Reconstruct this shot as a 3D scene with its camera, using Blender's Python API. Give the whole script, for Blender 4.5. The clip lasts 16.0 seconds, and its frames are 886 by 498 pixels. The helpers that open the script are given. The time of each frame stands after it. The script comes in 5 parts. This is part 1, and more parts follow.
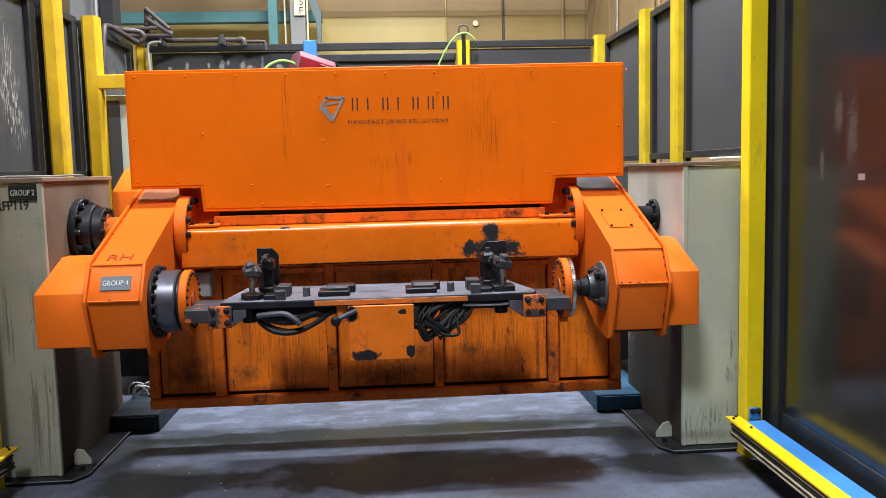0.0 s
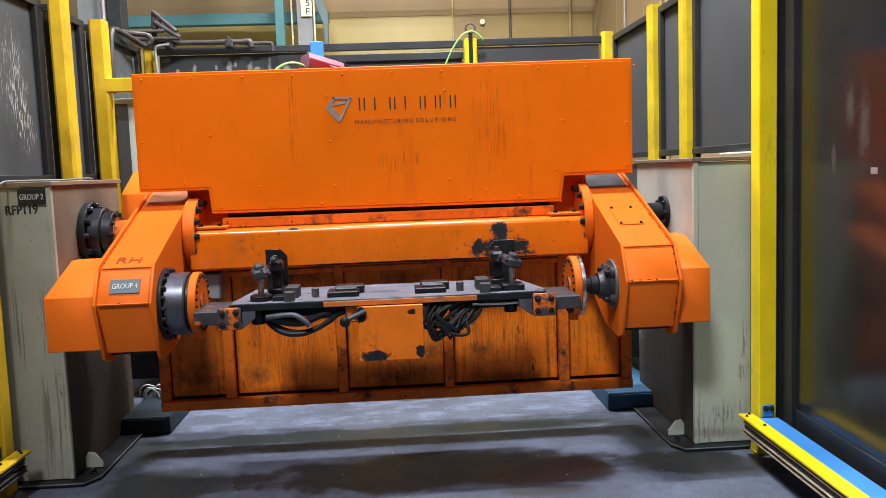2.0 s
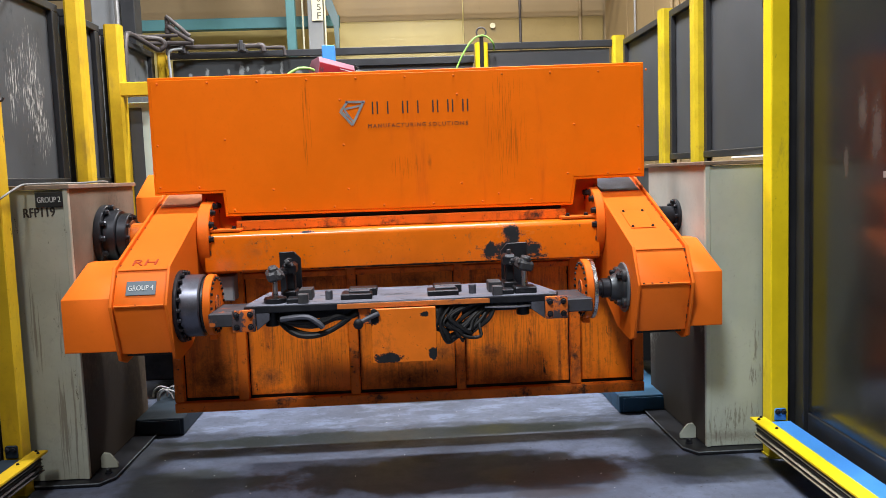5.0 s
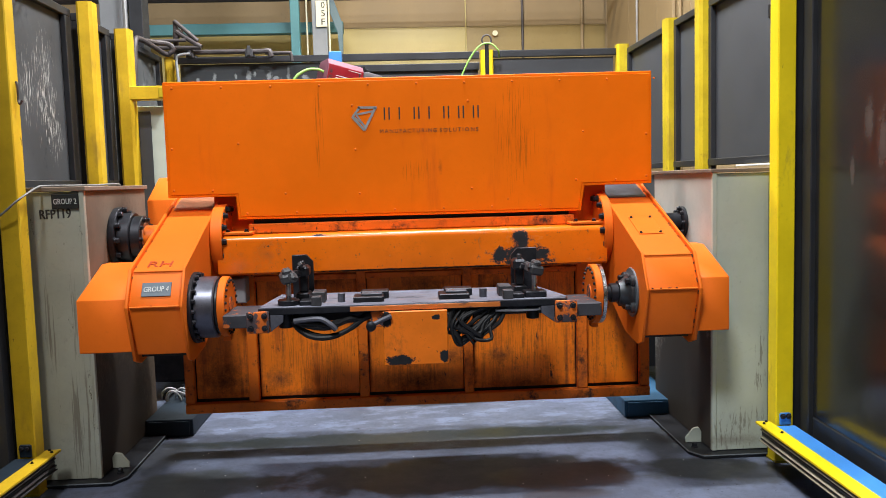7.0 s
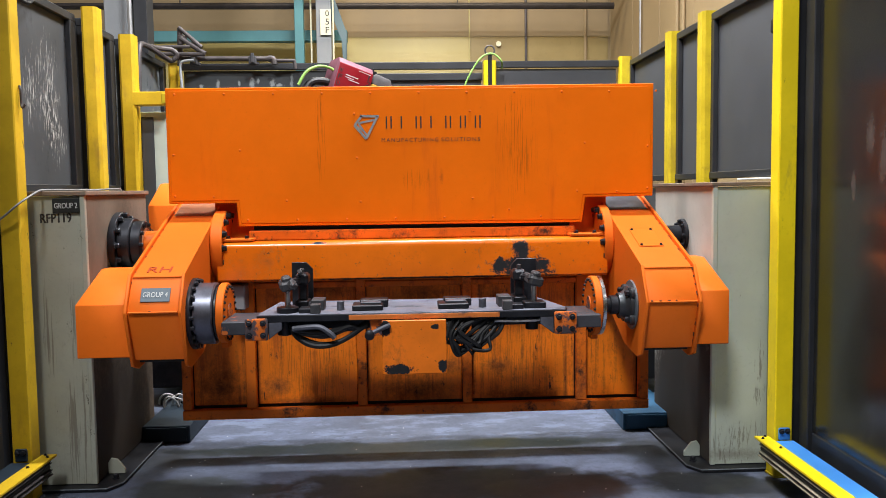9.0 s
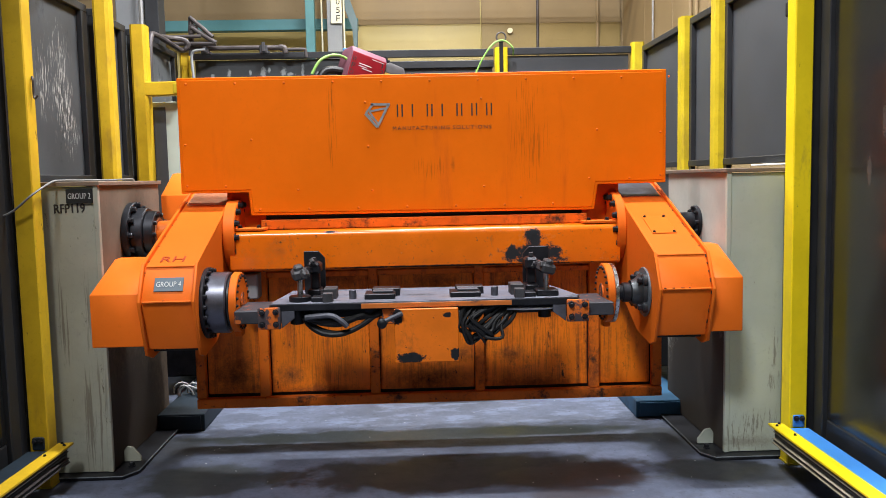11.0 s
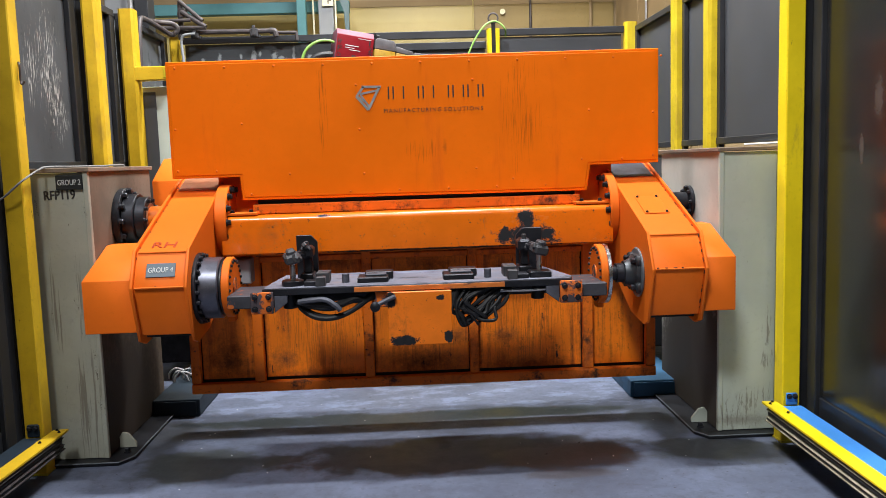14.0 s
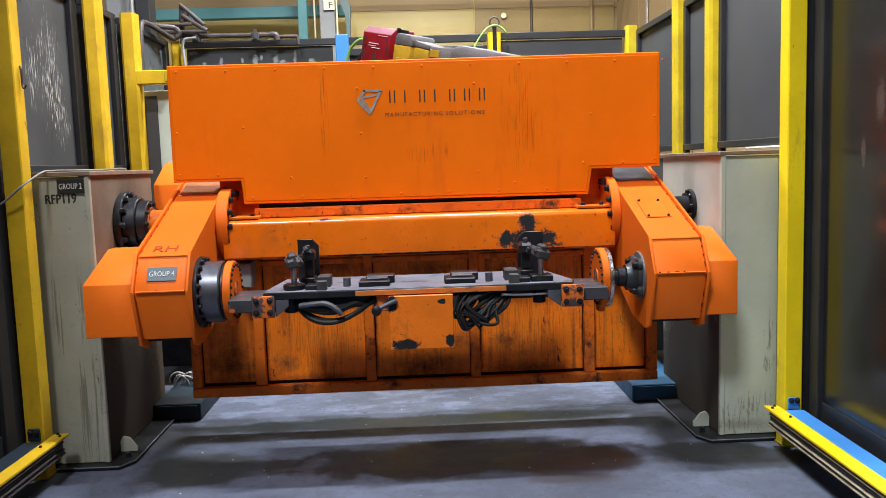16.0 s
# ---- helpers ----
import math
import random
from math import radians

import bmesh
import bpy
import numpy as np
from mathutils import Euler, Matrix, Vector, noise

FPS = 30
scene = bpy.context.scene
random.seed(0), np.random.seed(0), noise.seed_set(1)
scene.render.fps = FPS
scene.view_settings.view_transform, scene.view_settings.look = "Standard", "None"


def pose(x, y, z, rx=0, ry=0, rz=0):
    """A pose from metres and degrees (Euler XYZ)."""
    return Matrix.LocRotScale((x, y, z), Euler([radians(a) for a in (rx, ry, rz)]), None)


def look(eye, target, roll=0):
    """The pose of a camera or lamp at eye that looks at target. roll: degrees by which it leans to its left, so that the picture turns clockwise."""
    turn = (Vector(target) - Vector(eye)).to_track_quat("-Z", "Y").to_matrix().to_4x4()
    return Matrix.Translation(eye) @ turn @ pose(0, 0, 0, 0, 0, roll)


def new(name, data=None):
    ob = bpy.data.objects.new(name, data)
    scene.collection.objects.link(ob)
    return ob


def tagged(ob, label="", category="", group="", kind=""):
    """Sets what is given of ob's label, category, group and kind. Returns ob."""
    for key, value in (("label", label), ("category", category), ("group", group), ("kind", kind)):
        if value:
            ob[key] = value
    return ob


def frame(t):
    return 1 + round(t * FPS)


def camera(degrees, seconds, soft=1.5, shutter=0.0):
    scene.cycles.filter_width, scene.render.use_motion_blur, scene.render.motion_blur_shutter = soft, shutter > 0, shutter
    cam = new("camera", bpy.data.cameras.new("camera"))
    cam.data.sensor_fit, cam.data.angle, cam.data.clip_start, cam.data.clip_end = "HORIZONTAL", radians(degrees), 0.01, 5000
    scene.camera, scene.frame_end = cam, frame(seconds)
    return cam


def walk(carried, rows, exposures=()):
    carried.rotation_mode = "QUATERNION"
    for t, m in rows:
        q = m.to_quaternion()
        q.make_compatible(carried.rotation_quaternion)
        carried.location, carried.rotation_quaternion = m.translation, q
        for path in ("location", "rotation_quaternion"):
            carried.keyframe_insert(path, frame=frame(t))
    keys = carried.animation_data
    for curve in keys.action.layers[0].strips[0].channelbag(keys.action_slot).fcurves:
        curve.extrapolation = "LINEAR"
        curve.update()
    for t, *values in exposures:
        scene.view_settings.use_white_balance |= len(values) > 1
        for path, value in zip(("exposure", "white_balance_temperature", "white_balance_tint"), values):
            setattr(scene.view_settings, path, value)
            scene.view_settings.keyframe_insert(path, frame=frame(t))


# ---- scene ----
cam = camera(57.8, 16.0, soft=0.55)
PATH = [
    (0, (0.079, -0.005, 1.409), (0.214, 1.981, 1.215), -1.4),
    (0.5, (0.082, 0.007, 1.41), (0.216, 1.992, 1.211), -1.6),
    (1, (0.09, 0.008, 1.41), (0.215, 1.994, 1.211), -1.9),
    (1.5, (0.086, 0.008, 1.41), (0.205, 1.994, 1.212), -2.0),
    (2, (0.084, 0.009, 1.408), (0.195, 1.996, 1.213), -2.1),
    (2.5, (0.085, 0.005, 1.411), (0.189, 1.993, 1.217), -2.1),
    (3, (0.081, 0.002, 1.407), (0.18, 1.99, 1.215), -2.1),
    (3.5, (0.077, 0.005, 1.41), (0.174, 1.993, 1.219), -2.0),
    (4, (0.079, 0.0, 1.409), (0.17, 1.989, 1.221), -2.0),
    (6.5, (0.009, -0.043, 1.407), (0.099, 1.946, 1.224), -2.1),
    (7, (-0.006, -0.06, 1.404), (0.093, 1.93, 1.234), -1.6),
    (7.5, (0.0, -0.069, 1.406), (0.107, 1.922, 1.248), -1.2),
    (8, (-0.003, -0.07, 1.407), (0.109, 1.921, 1.256), -0.8),
    (8.5, (-0.005, -0.065, 1.404), (0.102, 1.926, 1.259), -0.8),
    (9, (-0.001, -0.057, 1.405), (0.096, 1.935, 1.258), -0.8),
    (11.5, (0.003, -0.052, 1.404), (0.064, 1.939, 1.221), -1.3),
    (12, (0.006, -0.054, 1.402), (0.067, 1.936, 1.213), -1.5),
    (12.5, (0.009, -0.057, 1.402), (0.074, 1.933, 1.206), -1.7),
    (13, (0.011, -0.052, 1.402), (0.082, 1.936, 1.197), -1.7),
    (13.5, (0.019, -0.052, 1.399), (0.09, 1.935, 1.186), -1.8),
    (14, (0.016, -0.045, 1.399), (0.091, 1.942, 1.182), -1.8),
    (14.5, (0.018, -0.046, 1.399), (0.093, 1.941, 1.183), -1.7),
    (15, (0.015, -0.045, 1.397), (0.091, 1.942, 1.185), -1.8),
    (15.5, (0.018, -0.043, 1.401), (0.091, 1.944, 1.191), -1.8),
    (16, (0.014, -0.041, 1.4), (0.087, 1.947, 1.192), -1.8),
]
walk(cam, [(t, look(e, g, r)) for t, e, g, r in PATH])

# ---- world and lamps ----
world = bpy.data.worlds.new("world")
scene.world = world
world.use_nodes = True
world.node_tree.nodes["Background"].inputs[0].default_value = (0.8, 0.85, 1.0, 1)
world.node_tree.nodes["Background"].inputs[1].default_value = 0.012


def ceiling_lamp(x, y, z, power, colour, sx=1.3, sy=0.5, target=None):
    ld = bpy.data.lights.new("lamp", "AREA")
    ld.shape, ld.size, ld.size_y, ld.energy, ld.color = "RECTANGLE", sx, sy, power, colour
    ob = new("lamp", ld)
    ob.matrix_world = look((x, y, z), target or (x, y + 0.001, 0))
    return ob


COOL = (0.95, 0.97, 1.0)
WARM = (1.0, 0.86, 0.60)
ceiling_lamp(0.35, 3.90, 5.9, 460, COOL, 1.1, 0.18)
ceiling_lamp(-2.42, -3.6, 11.3, 1330, COOL, 2.2, 1.5, (0.0, 3.7, 0.9))
# weak fill added from the right, no lamp known there
ceiling_lamp(1.5, -2.4, 5.6, 70, COOL)
ceiling_lamp(0.4, 6.7, 5.7, 500, COOL, 1.3, 0.3)
ceiling_lamp(0.3, 9.8, 5.8, 110, WARM, 3.0, 0.5)


# ---- small builders ----
def wloc(ob):
    p = Vector((0, 0, 0))
    while ob is not None:
        p += ob.location
        ob = ob.parent
    return p


def thing(name, loc, label, category, group="", kind=""):
    ob = new(name)
    ob.empty_display_size = 0.1
    ob.location = loc
    return tagged(ob, label, category, group, kind)


def mesh_of(name, bm):
    me = bpy.data.meshes.new(name)
    bmesh.ops.recalc_face_normals(bm, faces=bm.faces)
    bm.to_mesh(me)
    bm.free()
    return me


def smooth(me, angle=35):
    me.polygons.foreach_set("use_smooth", [True] * len(me.polygons))
    me.set_sharp_from_angle(angle=radians(angle))


def part(name, bm, material, parent, label=""):
    """One mesh under a thing or a part; the bmesh is in world metres."""
    if parent is not None:
        bmesh.ops.translate(bm, verts=bm.verts, vec=-wloc(parent))
    me = mesh_of(name, bm)
    smooth(me)
    for m in (material if isinstance(material, (list, tuple)) else [material]):
        me.materials.append(m)
    ob = new(name, me)
    ob.parent = parent
    return tagged(ob, label)


def piece(name, me, parent, m):
    """A repeat that shares its mesh, at the world pose m."""
    ob = new(name, me)
    ob.parent = parent
    ob.matrix_basis = Matrix.Translation(-wloc(parent)) @ m
    return ob


def solo(name, bm, material, label, category, group="", kind=""):
    """A thing of one mesh, with its origin at its base."""
    lo = Vector([min(v.co[k] for v in bm.verts) for k in range(3)])
    hi = Vector([max(v.co[k] for v in bm.verts) for k in range(3)])
    base = Vector(((lo.x + hi.x) / 2, (lo.y + hi.y) / 2, lo.z))
    bmesh.ops.translate(bm, verts=bm.verts, vec=-base)
    me = mesh_of(name, bm)
    smooth(me)
    for m in (material if isinstance(material, (list, tuple)) else [material]):
        me.materials.append(m)
    ob = new(name, me)
    ob.location = base
    return tagged(ob, label, category, group, kind)


def add(bm, other):
    me = bpy.data.meshes.new("tmp")
    other.to_mesh(me)
    other.free()
    bm.from_mesh(me)
    bpy.data.meshes.remove(me)
    return bm


def box(x0, x1, y0, y1, z0, z1, bev=0.003, seg=1, mi=0):
    bm = bmesh.new()
    bmesh.ops.create_cube(bm, size=1, matrix=Matrix.Translation(((x0+x1)/2, (y0+y1)/2, (z0+z1)/2)) @ Matrix.Diagonal((abs(x1-x0), abs(y1-y0), abs(z1-z0), 1)))
    if bev:
        bmesh.ops.bevel(bm, geom=bm.edges[:], offset=min(bev, 0.45 * min(abs(x1-x0), abs(y1-y0), abs(z1-z0))), segments=seg, affect="EDGES", profile=0.5)
    for f in bm.faces:
        f.material_index = mi
    return bm


def prism(points, axis, a, b, bev=0.0, seg=1):
    """A flat outline pushed from a to b along an axis: (y, z) for x, (x, z) for y, (x, y) for z."""
    place = {"x": lambda p, d: (d, p[0], p[1]), "y": lambda p, d: (p[0], d, p[1]), "z": lambda p, d: (p[0], p[1], d)}[axis]
    bm = bmesh.new()
    lo = [bm.verts.new(place(p, a)) for p in points]
    hi = [bm.verts.new(place(p, b)) for p in points]
    bm.faces.new(lo)
    bm.faces.new(hi[::-1])
    n = len(points)
    for k in range(n):
        bm.faces.new((lo[k], lo[(k+1) % n], hi[(k+1) % n], hi[k]))
    bmesh.ops.recalc_face_normals(bm, faces=bm.faces)
    if bev:
        bmesh.ops.bevel(bm, geom=bm.edges[:], offset=bev, segments=seg, affect="EDGES", profile=0.5)
    return bm


def lathe(profile, c, axis="x", n=40):
    """Rings of (distance along the axis, radius) about c."""
    bm = bmesh.new()
    rings = []
    for d, r in profile:
        ring = []
        for k in range(n):
            a = 2 * math.pi * k / n
            u, v = r * math.cos(a), r * math.sin(a)
            p = {"x": (d, u, v), "y": (u, d, v), "z": (u, v, d)}[axis]
            ring.append(bm.verts.new(Vector(c) + Vector(p)))
        rings.append(ring)
    for r0, r1 in zip(rings, rings[1:]):
        for k in range(n):
            bm.faces.new((r0[k], r0[(k+1) % n], r1[(k+1) % n], r1[k]))
    bm.faces.new(rings[0])
    bm.faces.new(rings[-1][::-1])
    bmesh.ops.recalc_face_normals(bm, faces=bm.faces)
    return bm


def disc(x0, x1, cy, cz, r, bev=0.004, n=40):
    return lathe([(x0, r - bev), (x0 + bev, r), (x1 - bev, r), (x1, r - bev)], (0, cy, cz), "x", n)


def can(x, y, z0, z1, r, bev=0.003, n=20):
    return lathe([(z0, r - bev), (z0 + bev, r), (z1 - bev, r), (z1, r - bev)], (x, y, 0), "z", n)


def tube(points, r, n=8, steps=6):
    """A round bar or hose along a smooth line through the points."""
    pts = [Vector(p) for p in points]
    line = []
    if steps > 1 and len(pts) > 2:
        ext = [2 * pts[0] - pts[1]] + pts + [2 * pts[-1] - pts[-2]]
        for k in range(1, len(ext) - 2):
            p0, p1, p2, p3 = ext[k-1:k+3]
            for s in range(steps):
                t = s / steps
                line.append(0.5 * ((2*p1) + (p2-p0)*t + (2*p0-5*p1+4*p2-p3)*t*t + (3*p1-p0-3*p2+p3)*t**3))
        line.append(pts[-1])
    else:
        line = pts
    bm = bmesh.new()
    up = Vector((0.13, 0.21, 0.97))
    rings = []
    for k, p in enumerate(line):
        d = (line[min(k+1, len(line)-1)] - line[max(k-1, 0)]).normalized()
        u = d.cross(up)
        if u.length < 1e-3:
            u = d.cross(Vector((1, 0, 0)))
        u.normalize()
        v = d.cross(u).normalized()
        up = v if up.dot(v) > 0 else -v
        rings.append([bm.verts.new(p + r * (math.cos(2*math.pi*a/n) * u + math.sin(2*math.pi*a/n) * up)) for a in range(n)])
    for r0, r1 in zip(rings, rings[1:]):
        for a in range(n):
            bm.faces.new((r0[a], r0[(a+1) % n], r1[(a+1) % n], r1[a]))
    bm.faces.new(rings[0])
    bm.faces.new(rings[-1][::-1])
    bmesh.ops.recalc_face_normals(bm, faces=bm.faces)
    return bm


def moved(bm, m):
    bmesh.ops.transform(bm, matrix=m, verts=bm.verts)
    return bm


def writing(text, width, height, m, depth=0.0015, spacing=1.0):
    """Letters in Blender's own font, width by height metres, in the plane of the pose m (x along the line, z up)."""
    cu = bpy.data.curves.new("letters", "FONT")
    cu.body, cu.extrude, cu.resolution_u, cu.space_character = text, 0.01, 3, spacing
    ob = new("letters", cu)
    me = bpy.data.meshes.new_from_object(ob.evaluated_get(bpy.context.evaluated_depsgraph_get()))
    bpy.data.objects.remove(ob)
    bpy.data.curves.remove(cu)
    bm = bmesh.new()
    bm.from_mesh(me)
    bpy.data.meshes.remove(me)
    xs, ys = [v.co.x for v in bm.verts], [v.co.y for v in bm.verts]
    x0, x1, y0, y1 = min(xs), max(xs), min(ys), max(ys)
    for v in bm.verts:
        v.co = Vector(((v.co.x - x0) / (x1 - x0) * width, -v.co.z / 0.01 * depth, (v.co.y - y0) / (y1 - y0) * height))
    bmesh.ops.recalc_face_normals(bm, faces=bm.faces)
    return moved(bm, m)


# ---- materials ----
def node(nt, kind, **kw):
    n = nt.nodes.new(kind)
    for k, v in kw.items():
        n.inputs[k].default_value = v
    return n


def math_node(nt, op, a, b=None, clamp=False):
    n = nt.nodes.new("ShaderNodeMath")
    n.operation, n.use_clamp = op, clamp
    for k, v in enumerate((a, b)):
        if v is None:
            continue
        if isinstance(v, (int, float)):
            n.inputs[k].default_value = v
        else:
            nt.links.new(v, n.inputs[k])
    return n.outputs[0]


def noise_out(nt, co, scale, detail=4.0, rough=0.6, stretch=None):
    if stretch:
        mp = nt.nodes.new("ShaderNodeMapping")
        mp.inputs["Scale"].default_value = stretch
        nt.links.new(co, mp.inputs["Vector"])
        co = mp.outputs[0]
    n = nt.nodes.new("ShaderNodeTexNoise")
    n.inputs["Scale"].default_value, n.inputs["Detail"].default_value, n.inputs["Roughness"].default_value = scale, detail, rough
    nt.links.new(co, n.inputs["Vector"])
    return n.outputs[0]


def ramp(nt, value, lo, hi):
    n = nt.nodes.new("ShaderNodeMapRange")
    n.interpolation_type = "SMOOTHSTEP"
    n.inputs["From Min"].default_value, n.inputs["From Max"].default_value = lo, hi
    nt.links.new(value, n.inputs["Value"])
    return n.outputs[0]


def blend(nt, fac, a, b):
    n = nt.nodes.new("ShaderNodeMix")
    n.data_type = "RGBA"
    for sock, v in ((n.inputs["Factor"], fac), (n.inputs["A"], a), (n.inputs["B"], b)):
        if isinstance(v, tuple):
            sock.default_value = (*v, 1)
        elif isinstance(v, (int, float)):
            sock.default_value = v
        else:
            nt.links.new(v, sock)
    return n.outputs["Result"]


def surface(name, colour, rough=0.45, metal=0.0, var=0.12, scale=4.0, bump=0.05, fine=90.0, dirt=(), spots=(), spot_colour=(0.012, 0.013, 0.016), spot_rough=0.9, local=False, coat=0.0, spec=0.35, scrape_long=0.13, heavy=False, soft=0.12, ragged=2.6, spot_mix=0.95, scrapes=(), scrape_colour=(0.3, 0.3, 0.3), scrape_scale=34.0, scrape_mix=0.8):
    """A worn painted or metal surface. dirt: rows of (colour, amount 0..1, scale, stretch, softness); spots: (centre,
    radii) where spot_colour covers it, as bare metal, marks or painted shade.
    """
    m = bpy.data.materials.new(name)
    m.use_nodes = True
    nt = m.node_tree
    bsdf = nt.nodes["Principled BSDF"]
    if local:
        co = nt.nodes.new("ShaderNodeTexCoord").outputs["Object"]
    else:
        co = nt.nodes.new("ShaderNodeNewGeometry").outputs["Position"]
    big = noise_out(nt, co, scale, 5)
    small = noise_out(nt, co, fine, 3)
    col = blend(nt, ramp(nt, big, 0.3, 0.7), tuple(c * (1 - var) for c in colour), tuple(min(1, c * (1 + var)) for c in colour))
    col = blend(nt, ramp(nt, small, 0.55, 0.8), col, tuple(c * (1 - var) for c in colour))
    rg = math_node(nt, "ADD", math_node(nt, "MULTIPLY", big, 0.25), rough - 0.12)
    for dc, amount, dscale, stretch, soften in dirt:
        d = noise_out(nt, co, dscale, 7, 0.68, stretch)
        lo, wide = (0.615 - 0.235 * amount, 0.5 * soften) if heavy else (0.72 - 0.42 * amount, soften)
        if heavy:
            d = math_node(nt, "ADD", math_node(nt, "MULTIPLY", d, 0.78), math_node(nt, "MULTIPLY", noise_out(nt, co, dscale * 6, 6, 0.75), 0.22))
        mask = ramp(nt, d, lo, lo + wide)
        col = blend(nt, math_node(nt, "MULTIPLY", mask, 0.97), col, dc)
        rg = math_node(nt, "ADD", rg, math_node(nt, "MULTIPLY", mask, 0.2))
    if spots:
        edge = noise_out(nt, co, 26, 9, 0.82)
        total = None
        for c, r in spots:
            sub = nt.nodes.new("ShaderNodeVectorMath")
            sub.operation = "SUBTRACT"
            nt.links.new(co, sub.inputs[0])
            sub.inputs[1].default_value = c
            div = nt.nodes.new("ShaderNodeVectorMath")
            div.operation = "DIVIDE"
            nt.links.new(sub.outputs[0], div.inputs[0])
            div.inputs[1].default_value = r
            ln = nt.nodes.new("ShaderNodeVectorMath")
            ln.operation = "LENGTH"
            nt.links.new(div.outputs[0], ln.inputs[0])
            v = math_node(nt, "ADD", math_node(nt, "SUBTRACT", 1.0, ln.outputs["Value"]), math_node(nt, "MULTIPLY", math_node(nt, "SUBTRACT", edge, 0.5), ragged))
            total = v if total is None else math_node(nt, "MAXIMUM", total, v)
        mask = ramp(nt, total, 0.0, soft)
        col = blend(nt, math_node(nt, "MULTIPLY", mask, spot_mix), col, spot_colour)
        rg = math_node(nt, "ADD", rg, math_node(nt, "MULTIPLY", mask, spot_rough - rough))
    for c, r in scrapes:
        sub = nt.nodes.new("ShaderNodeVectorMath")
        sub.operation = "SUBTRACT"
        nt.links.new(co, sub.inputs[0])
        sub.inputs[1].default_value = c
        div = nt.nodes.new("ShaderNodeVectorMath")
        div.operation = "DIVIDE"
        nt.links.new(sub.outputs[0], div.inputs[0])
        div.inputs[1].default_value = r
        ln = nt.nodes.new("ShaderNodeVectorMath")
        ln.operation = "LENGTH"
        nt.links.new(div.outputs[0], ln.inputs[0])
        near = ramp(nt, ln.outputs["Value"], 1.1, 0.2)
        lines = noise_out(nt, co, scrape_scale, 6, 0.65, (1, 1, scrape_long))
        mask = ramp(nt, math_node(nt, "ADD", lines, math_node(nt, "MULTIPLY", near, 0.13)), 0.64, 0.72)
        col = blend(nt, math_node(nt, "MULTIPLY", math_node(nt, "MULTIPLY", mask, near), scrape_mix), col, scrape_colour)
    nt.links.new(col, bsdf.inputs["Base Color"])
    nt.links.new(math_node(nt, "MINIMUM", math_node(nt, "MAXIMUM", rg, 0.05), 1.0), bsdf.inputs["Roughness"])
    bsdf.inputs["Metallic"].default_value = metal
    bsdf.inputs["Specular IOR Level"].default_value = spec
    bsdf.inputs["Coat Weight"].default_value = coat
    bp = nt.nodes.new("ShaderNodeBump")
    bp.inputs["Strength"].default_value, bp.inputs["Distance"].default_value = bump, 0.004
    hgt = math_node(nt, "ADD", math_node(nt, "MULTIPLY", big, 0.7), math_node(nt, "MULTIPLY", small, 0.3))
    nt.links.new(hgt, bp.inputs["Height"])
    nt.links.new(bp.outputs[0], bsdf.inputs["Normal"])
    return m


ORANGE_RGB = (0.86, 0.160, 0.0015)
SOOT = (0.014, 0.012, 0.011)
RUST = (0.16, 0.04, 0.012)
orange = surface("orange_paint", (0.70, 0.136, 0.010), 0.5, spec=0.16, var=0.07, scale=2.5, bump=0.06, fine=60, dirt=[((0.55, 0.09, 0.008), 0.25, 9, (1, 1, 0.2), 0.2)])
orange_hood = surface("orange_hood_paint", ORANGE_RGB, 0.5, var=0.06, scale=2.0, bump=0.06, fine=60, spec=0.12,
                      dirt=[((0.66, 0.105, 0.006), 0.35, 7, (1, 1, 0.12), 0.25), ((0.30, 0.055, 0.008), 0.03, 60, (1, 1, 0.5), 0.08)],
                      spots=[((0.20, 4.12, 1.47), (0.015, 0.1, 0.05))], spot_colour=(0.40, 0.075, 0.008), spot_rough=0.6, soft=0.9, spot_mix=0.6,
                      scrapes=[((0.59, 4.12, 1.66), (0.17, 0.3, 0.50)), ((0.08, 4.12, 1.46), (0.16, 0.3, 0.10)), ((-0.42, 4.12, 1.7), (0.05, 0.3, 0.4))], scrape_colour=(0.22, 0.05, 0.006), scrape_scale=190.0, scrape_mix=0.55, scrape_long=0.022)
orange_beam = surface("orange_beam_paint", (0.78, 0.155, 0.004), 0.22, var=0.10, scale=3, bump=0.08, fine=60, heavy=True, spec=0.5, spot_mix=1.0,
                      dirt=[((0.45, 0.10, 0.008), 0.45, 5, (0.5, 1, 0.7), 0.4), ((0.16, 0.05, 0.014), 0.12, 12, (0.8, 1, 0.5), 0.25), (SOOT, 0.02, 34, None, 0.06)],
                      spots=[((0.60, 4.02, 1.09), (0.06, 0.3, 0.06)), ((0.585, 4.02, 1.02), (0.16, 0.3, 0.045)), ((0.50, 4.02, 1.01), (0.07, 0.3, 0.05)), ((0.69, 4.02, 1.015), (0.05, 0.3, 0.05)), ((0.60, 4.02, 0.98), (0.18, 0.3, 0.02)), ((-0.43, 4.02, 1.145), (0.04, 0.1, 0.008)), ((0.1, 4.02, 0.96), (0.8, 0.3, 0.006))], soft=0.35, ragged=3.6)
